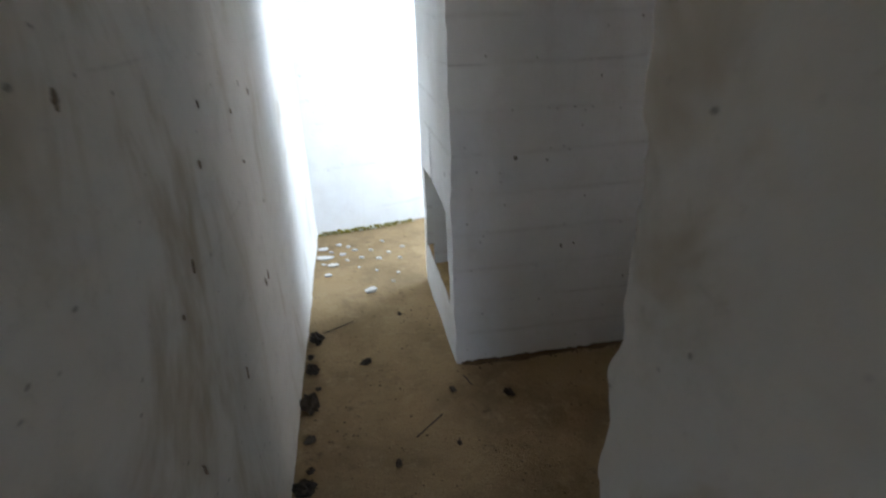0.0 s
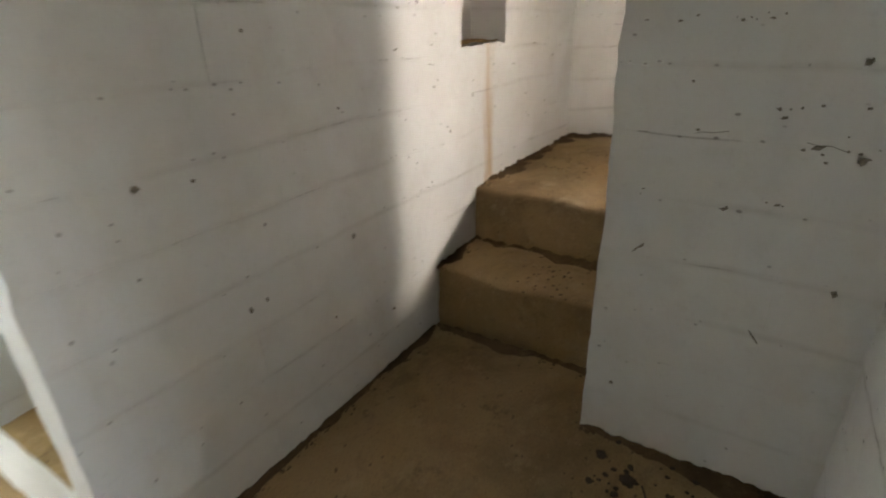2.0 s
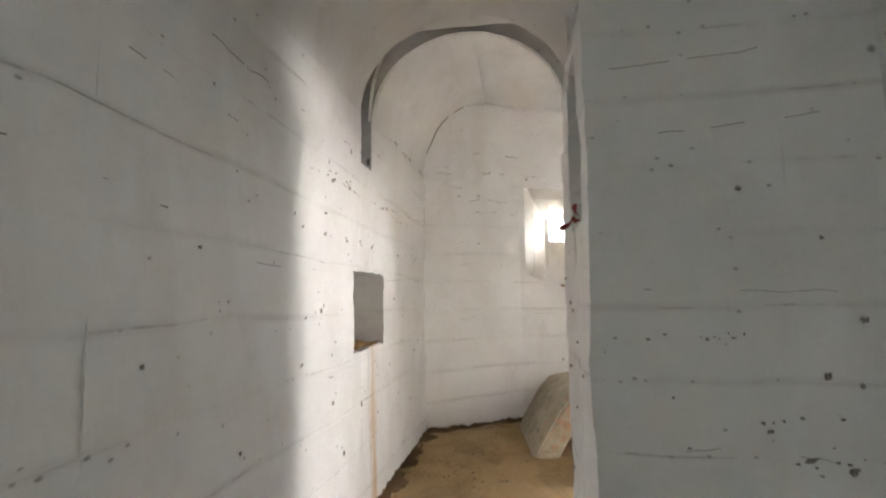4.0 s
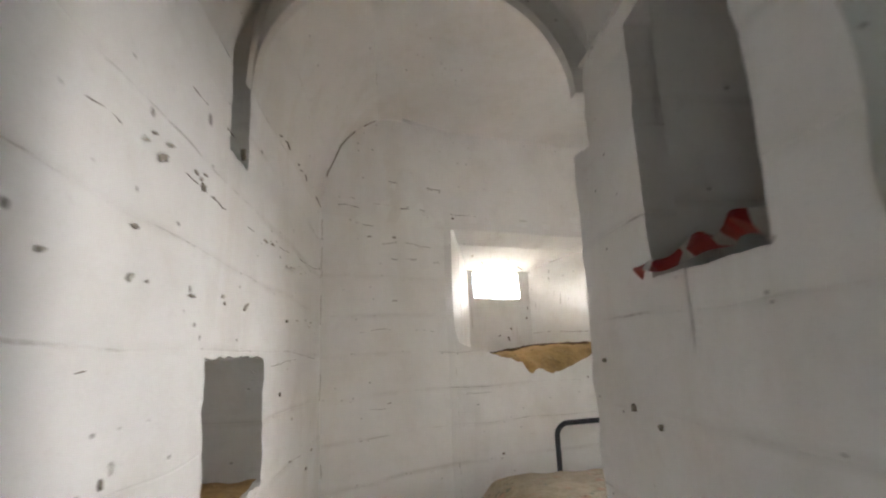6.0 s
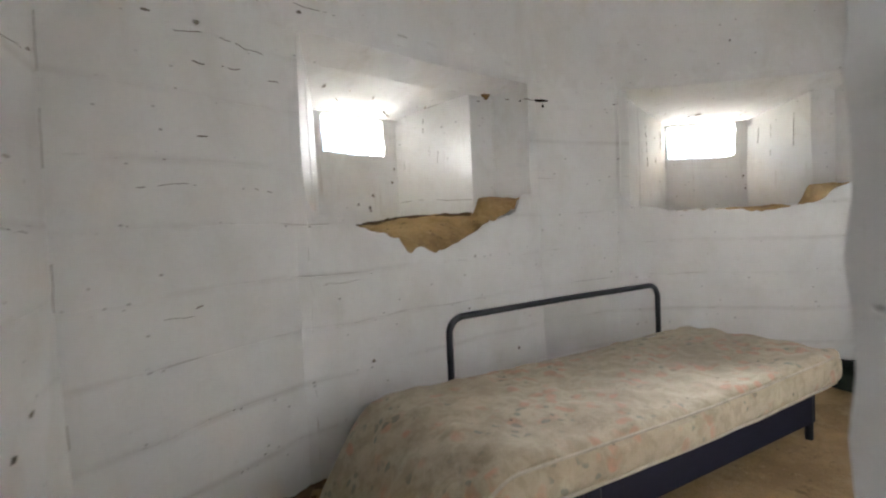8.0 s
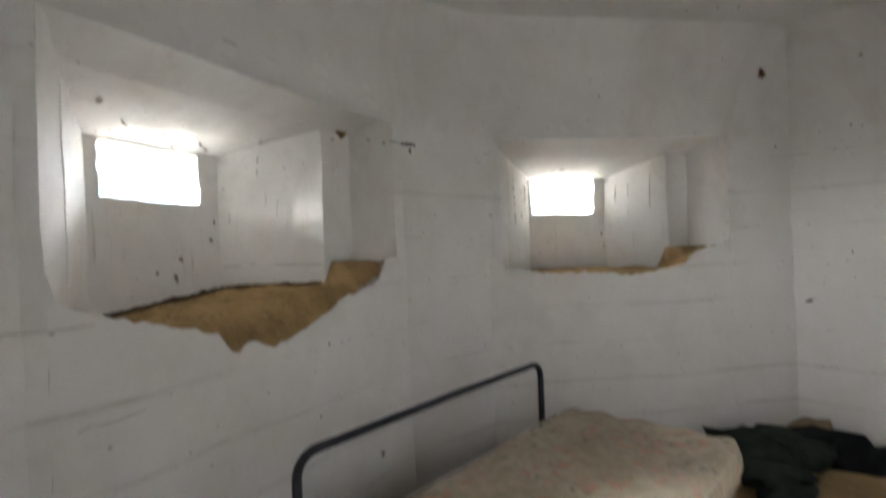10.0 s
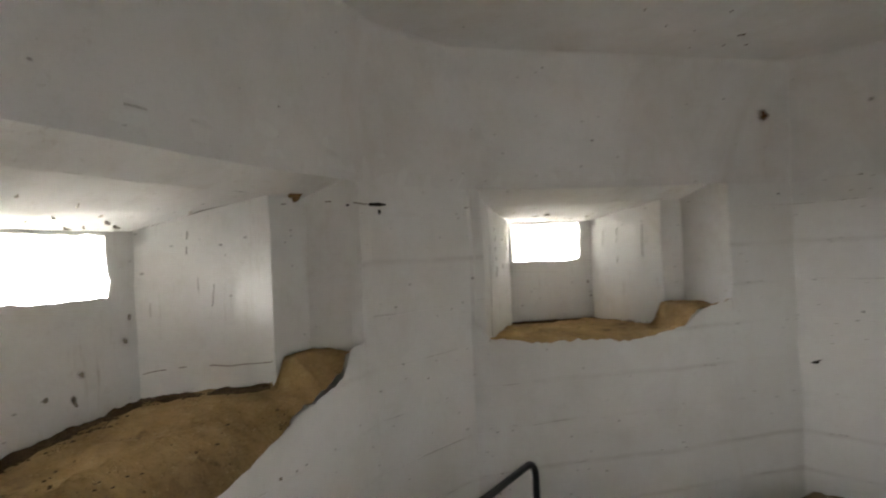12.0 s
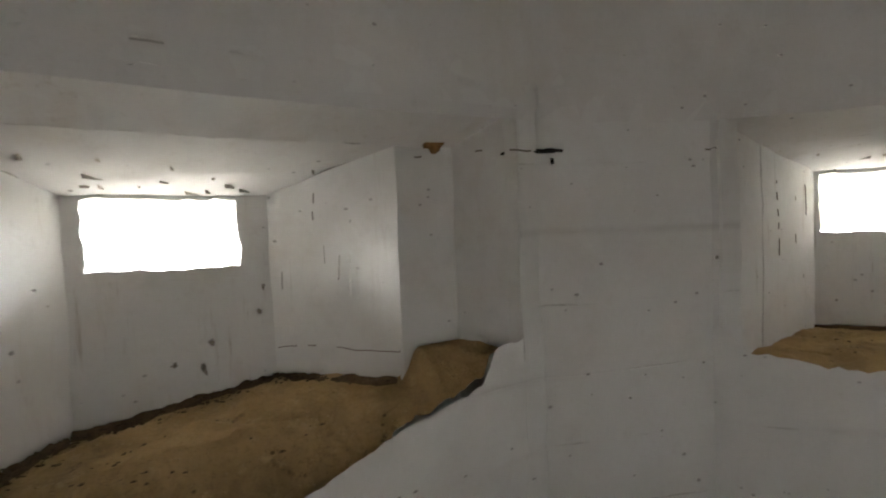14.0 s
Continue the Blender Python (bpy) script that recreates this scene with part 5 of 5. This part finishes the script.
# ---- heap behind the bed ----
def heap(name, spots, mat, label, cat, s):
    """Crumpled cloth: soft folded lumps merged into one."""
    bm = bmesh.new()
    for i, (x, y, z, a, b, c_) in enumerate(spots):
        got = bmesh.ops.create_icosphere(bm, subdivisions=3, radius=1.0)
        for v in got["verts"]:
            d = v.co.copy()
            k = 1 + 0.35 * noise.noise(d * 1.4 + Vector((s, i, 0))) + 0.34 * abs(noise.noise(Vector((d.x * 3.4, d.y * 5.0, d.z * 2.0)) + Vector((i, s, 4)))) - 0.12
            v.co = Vector((x + d.x * a * k, y + d.y * b * k, max(Z_ROOM + 0.004, z - 0.02 + d.z * c_ * 0.88 * k)))
    return tagged(link(name, bm, mat, smooth=True), label, cat)


heap("jacket", [(3.20, -1.14, 0.55, 0.19, 0.18, 0.10), (3.06, -1.22, 0.55, 0.17, 0.12, 0.11), (2.97, -0.84, 0.52, 0.08, 0.19, 0.045), (3.06, -1.00, 0.53, 0.14, 0.16, 0.07)], M_CLOTH,
     "dark green crumpled jacket heaped on the floor behind the bed", "jacket", 3)
heap("bag", [(2.93, -1.36, 0.54, 0.19, 0.14, 0.11), (2.72, -1.40, 0.53, 0.17, 0.11, 0.07)], M_CLOTH_B, "black cloth bag slumped against the wall", "bag", 8)
heap("blanket", [(3.02, -1.47, 0.56, 0.11, 0.08, 0.09), (2.58, -1.46, 0.53, 0.20, 0.10, 0.07)], M_TAN, "tan crumpled blanket behind the dark heap", "blanket", 12)

# crumbling concrete at the vent's rim
bm = bmesh.new()
r = random.Random(9)
for i in range(26):
    a = r.uniform(-2.9, -1.9)
    q = 0.075 + 0.075 * r.random()
    lump(bm, (3.392 + q * math.cos(a), -0.214 + q * math.sin(a), Z_TOP - 0.002), (0.014 * r.uniform(0.5, 1.5),) * 3, i, 1)
structure(link("vent_rim", bm, M_HOLE), "broken dark edge of the vent hole", "vent")

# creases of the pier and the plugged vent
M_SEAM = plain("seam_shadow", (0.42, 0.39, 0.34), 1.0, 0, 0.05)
# thin dark line paints the shade where the two walls meet
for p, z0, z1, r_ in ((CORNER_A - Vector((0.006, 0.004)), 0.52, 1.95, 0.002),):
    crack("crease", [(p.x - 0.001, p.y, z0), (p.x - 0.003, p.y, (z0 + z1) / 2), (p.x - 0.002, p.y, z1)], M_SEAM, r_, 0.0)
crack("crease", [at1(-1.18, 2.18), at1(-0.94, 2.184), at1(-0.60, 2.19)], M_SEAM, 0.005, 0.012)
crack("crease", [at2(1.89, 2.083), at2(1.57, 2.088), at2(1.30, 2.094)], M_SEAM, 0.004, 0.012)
for z_, s_a, s_b, r_ in ((1.955, 0.57, 0.30, 0.0036), (1.885, 0.61, 0.40, 0.003), (1.812, 0.36, 0.10, 0.0026), (1.738, 0.40, 0.06, 0.0034), (2.10, 0.42, 0.02, 0.003), (1.42, 0.50, 0.10, 0.002)):
    crack("crack", [at1(s_a, z_), at1((s_a + s_b) / 2, z_ + 0.006), at1(s_b, z_ - 0.004)], M_CRACK, r_, 0.012)
rng_g = random.Random(41)
M_GOUGE = plain("shallow_gouge", (0.54, 0.50, 0.43), 1.0, 0, 0.05, 0.6, 110)
for x_a, x_b, z_, spread, count in ((1.72, 2.05, 1.615, 0.008, 7), (2.15, 2.9, 1.60, 0.008, 9), (1.55, 2.3, 1.43, 0.008, 8), (2.4, 3.1, 1.44, 0.008, 5), (1.3, 1.9, 1.10, 0.05, 5), (2.45, 3.15, 0.95, 0.12, 6)):
    for i in range(count):
        q_ = rng_g.uniform(0.004, 0.010)
        blot("pit", (rng_g.uniform(x_a, x_b), Y_N, z_ + rng_g.gauss(0, spread)), NORTH, q_ * rng_g.uniform(1.4, 5.0), q_, M_GOUGE, 700 + i * 1.7 + x_a, rng_g.uniform(-0.2, 0.5))
# dark lines paint the shade in the folds between cove and walls
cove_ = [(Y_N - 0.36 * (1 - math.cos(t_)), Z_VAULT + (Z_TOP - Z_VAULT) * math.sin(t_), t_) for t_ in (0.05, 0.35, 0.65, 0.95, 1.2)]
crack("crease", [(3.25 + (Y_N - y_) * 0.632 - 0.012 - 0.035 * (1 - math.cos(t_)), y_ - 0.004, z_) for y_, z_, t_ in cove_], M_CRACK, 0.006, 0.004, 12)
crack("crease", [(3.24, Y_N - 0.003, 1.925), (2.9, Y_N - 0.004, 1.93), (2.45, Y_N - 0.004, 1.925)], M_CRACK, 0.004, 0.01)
blot("pit", (1.825, Y_N, 1.604), NORTH, 0.05, 0.016, M_PIT, 611, 0.3)
# the broken, pitted soffit and the runs on the reveals of the loopholes
rng_s = random.Random(17)
M_SPALL = plain("spalled_limewash", (0.62, 0.57, 0.49), 1.0, 0, 0.05, 0.4, 90)
for i in range(14):
    q_, v_ = rng_s.uniform(0.35, 0.98), rng_s.uniform(0.04, 0.96)
    s_ = (-0.905 + 0.215 * q_) * (1 - v_) + (-0.113 - 0.166 * q_) * v_
    blot("pit", at1(s_, 1.862 - 0.087 * q_ - 0.002, 0.145 + 0.255 * q_), (0, 0, -1), rng_s.uniform(0.015, 0.055), rng_s.uniform(0.004, 0.009), M_SPALL, 500 + i, rng_s.uniform(-0.5, 0.9), "broken pit in the loophole soffit")
for i in range(16):
    q_, v_ = rng_s.uniform(0.4, 0.98), rng_s.uniform(0.05, 0.95)
    s_ = (0.946 + 0.172 * q_) * (1 - v_) + (1.771 - 0.211 * q_) * v_
    blot("pit", at2(s_, 1.865 - 0.065 * q_ - 0.002, 0.215 + 0.345 * q_), (0, 0, -1), rng_s.uniform(0.015, 0.05), rng_s.uniform(0.004, 0.008), M_SPALL, 540 + i, rng_s.uniform(-0.5, 0.9), "broken pit in the loophole soffit")
for q_, za_, zb_, m_, r_ in ((0.82, 1.775, 1.72, M_CRACK, 0.0035), (0.62, 1.78, 1.70, M_CRACK, 0.003), (0.55, 1.74, 1.60, M_SEAM, 0.002), (0.36, 1.70, 1.50, M_FLAKE, 0.004), (0.30, 1.60, 1.47, M_FLAKE, 0.003), (0.90, 1.62, 1.42, M_SEAM, 0.002), (0.45, 1.62, 1.56, M_CRACK, 0.0025)):
    s_, d_ = -0.905 + 0.215 * q_, 0.141 + 0.255 * q_
    crack("run", [at1(s_, za_, d_), at1(s_ + 0.004, (za_ + zb_) / 2, d_ + 0.002), at1(s_ + 0.006, zb_, d_ + 0.003)], m_, r_, 0.0)
for q_, za_, zb_, m_, r_ in ((0.25, 1.78, 1.55, M_CRACK, 0.003), (0.6, 1.75, 1.58, M_SEAM, 0.003), (0.8, 1.78, 1.66, M_CRACK, 0.003)):
    s_, d_ = 1.771 - 0.211 * q_, 0.211 + 0.345 * q_
    crack("run", [at2(s_, za_, d_), at2(s_ - 0.003, (za_ + zb_) / 2, d_ + 0.003), at2(s_ - 0.004, zb_, d_ + 0.004)], m_, r_, 0.0)
    s_, d_ = 0.946 + 0.172 * q_, 0.211 + 0.345 * q_
    crack("run", [at2(s_, za_, d_), at2(s_ + 0.002, (za_ + zb_) / 2, d_ + 0.003), at2(s_ + 0.003, zb_, d_ + 0.004)], m_, r_, 0.0)
bm = bmesh.new()
ring_ = [bm.verts.new((3.392 + 0.090 * math.cos(2 * math.pi * i / 28), -0.214 + 0.090 * math.sin(2 * math.pi * i / 28), Z_TOP + 0.022)) for i in range(28)]
ring_b = [bm.verts.new(v.co + Vector((0, 0, 0.01))) for v in ring_]
bm.faces.new(ring_)
bm.faces.new(ring_b)
for i in range(28):
    bm.faces.new((ring_[i], ring_[(i + 1) % 28], ring_b[(i + 1) % 28], ring_b[i]))
structure(link("vent_plate", bm, plain("grey_green_metal", (0.10, 0.115, 0.105), 0.7, 0.0, 0.3, 0.35, 30)), "grey-green metal plate in the vent hole", "vent")


blot("hole", (3.178, -1.49, 2.19), (-0.82, 0.56, -0.12), 0.05, 0.06, M_RUST, 71, 0.4, "rust-brown hole near the room corner", "hole", 0.006)
rng_w = random.Random(8)
for i in range(16):
    q = rng_w.uniform(0.006, 0.013)
    blot("speck", (rng_w.uniform(2.75, 3.55), rng_w.uniform(-1.2, -0.25), Z_TOP), (0, 0, -1), q * rng_w.uniform(1, 1.6), q, M_PIT, 400 + i, 0.0, "dark speck on the limewashed ceiling", "speck")
for i in range(14):
    q = rng_w.uniform(0.006, 0.013)
    blot("speck", (rng_w.uniform(2.3, 3.05), -1.62, rng_w.uniform(0.95, 1.92)), (0, 1), q * rng_w.uniform(1, 1.8), q, M_PIT, 440 + i, 0.0, "dark speck on the limewashed room wall", "speck")
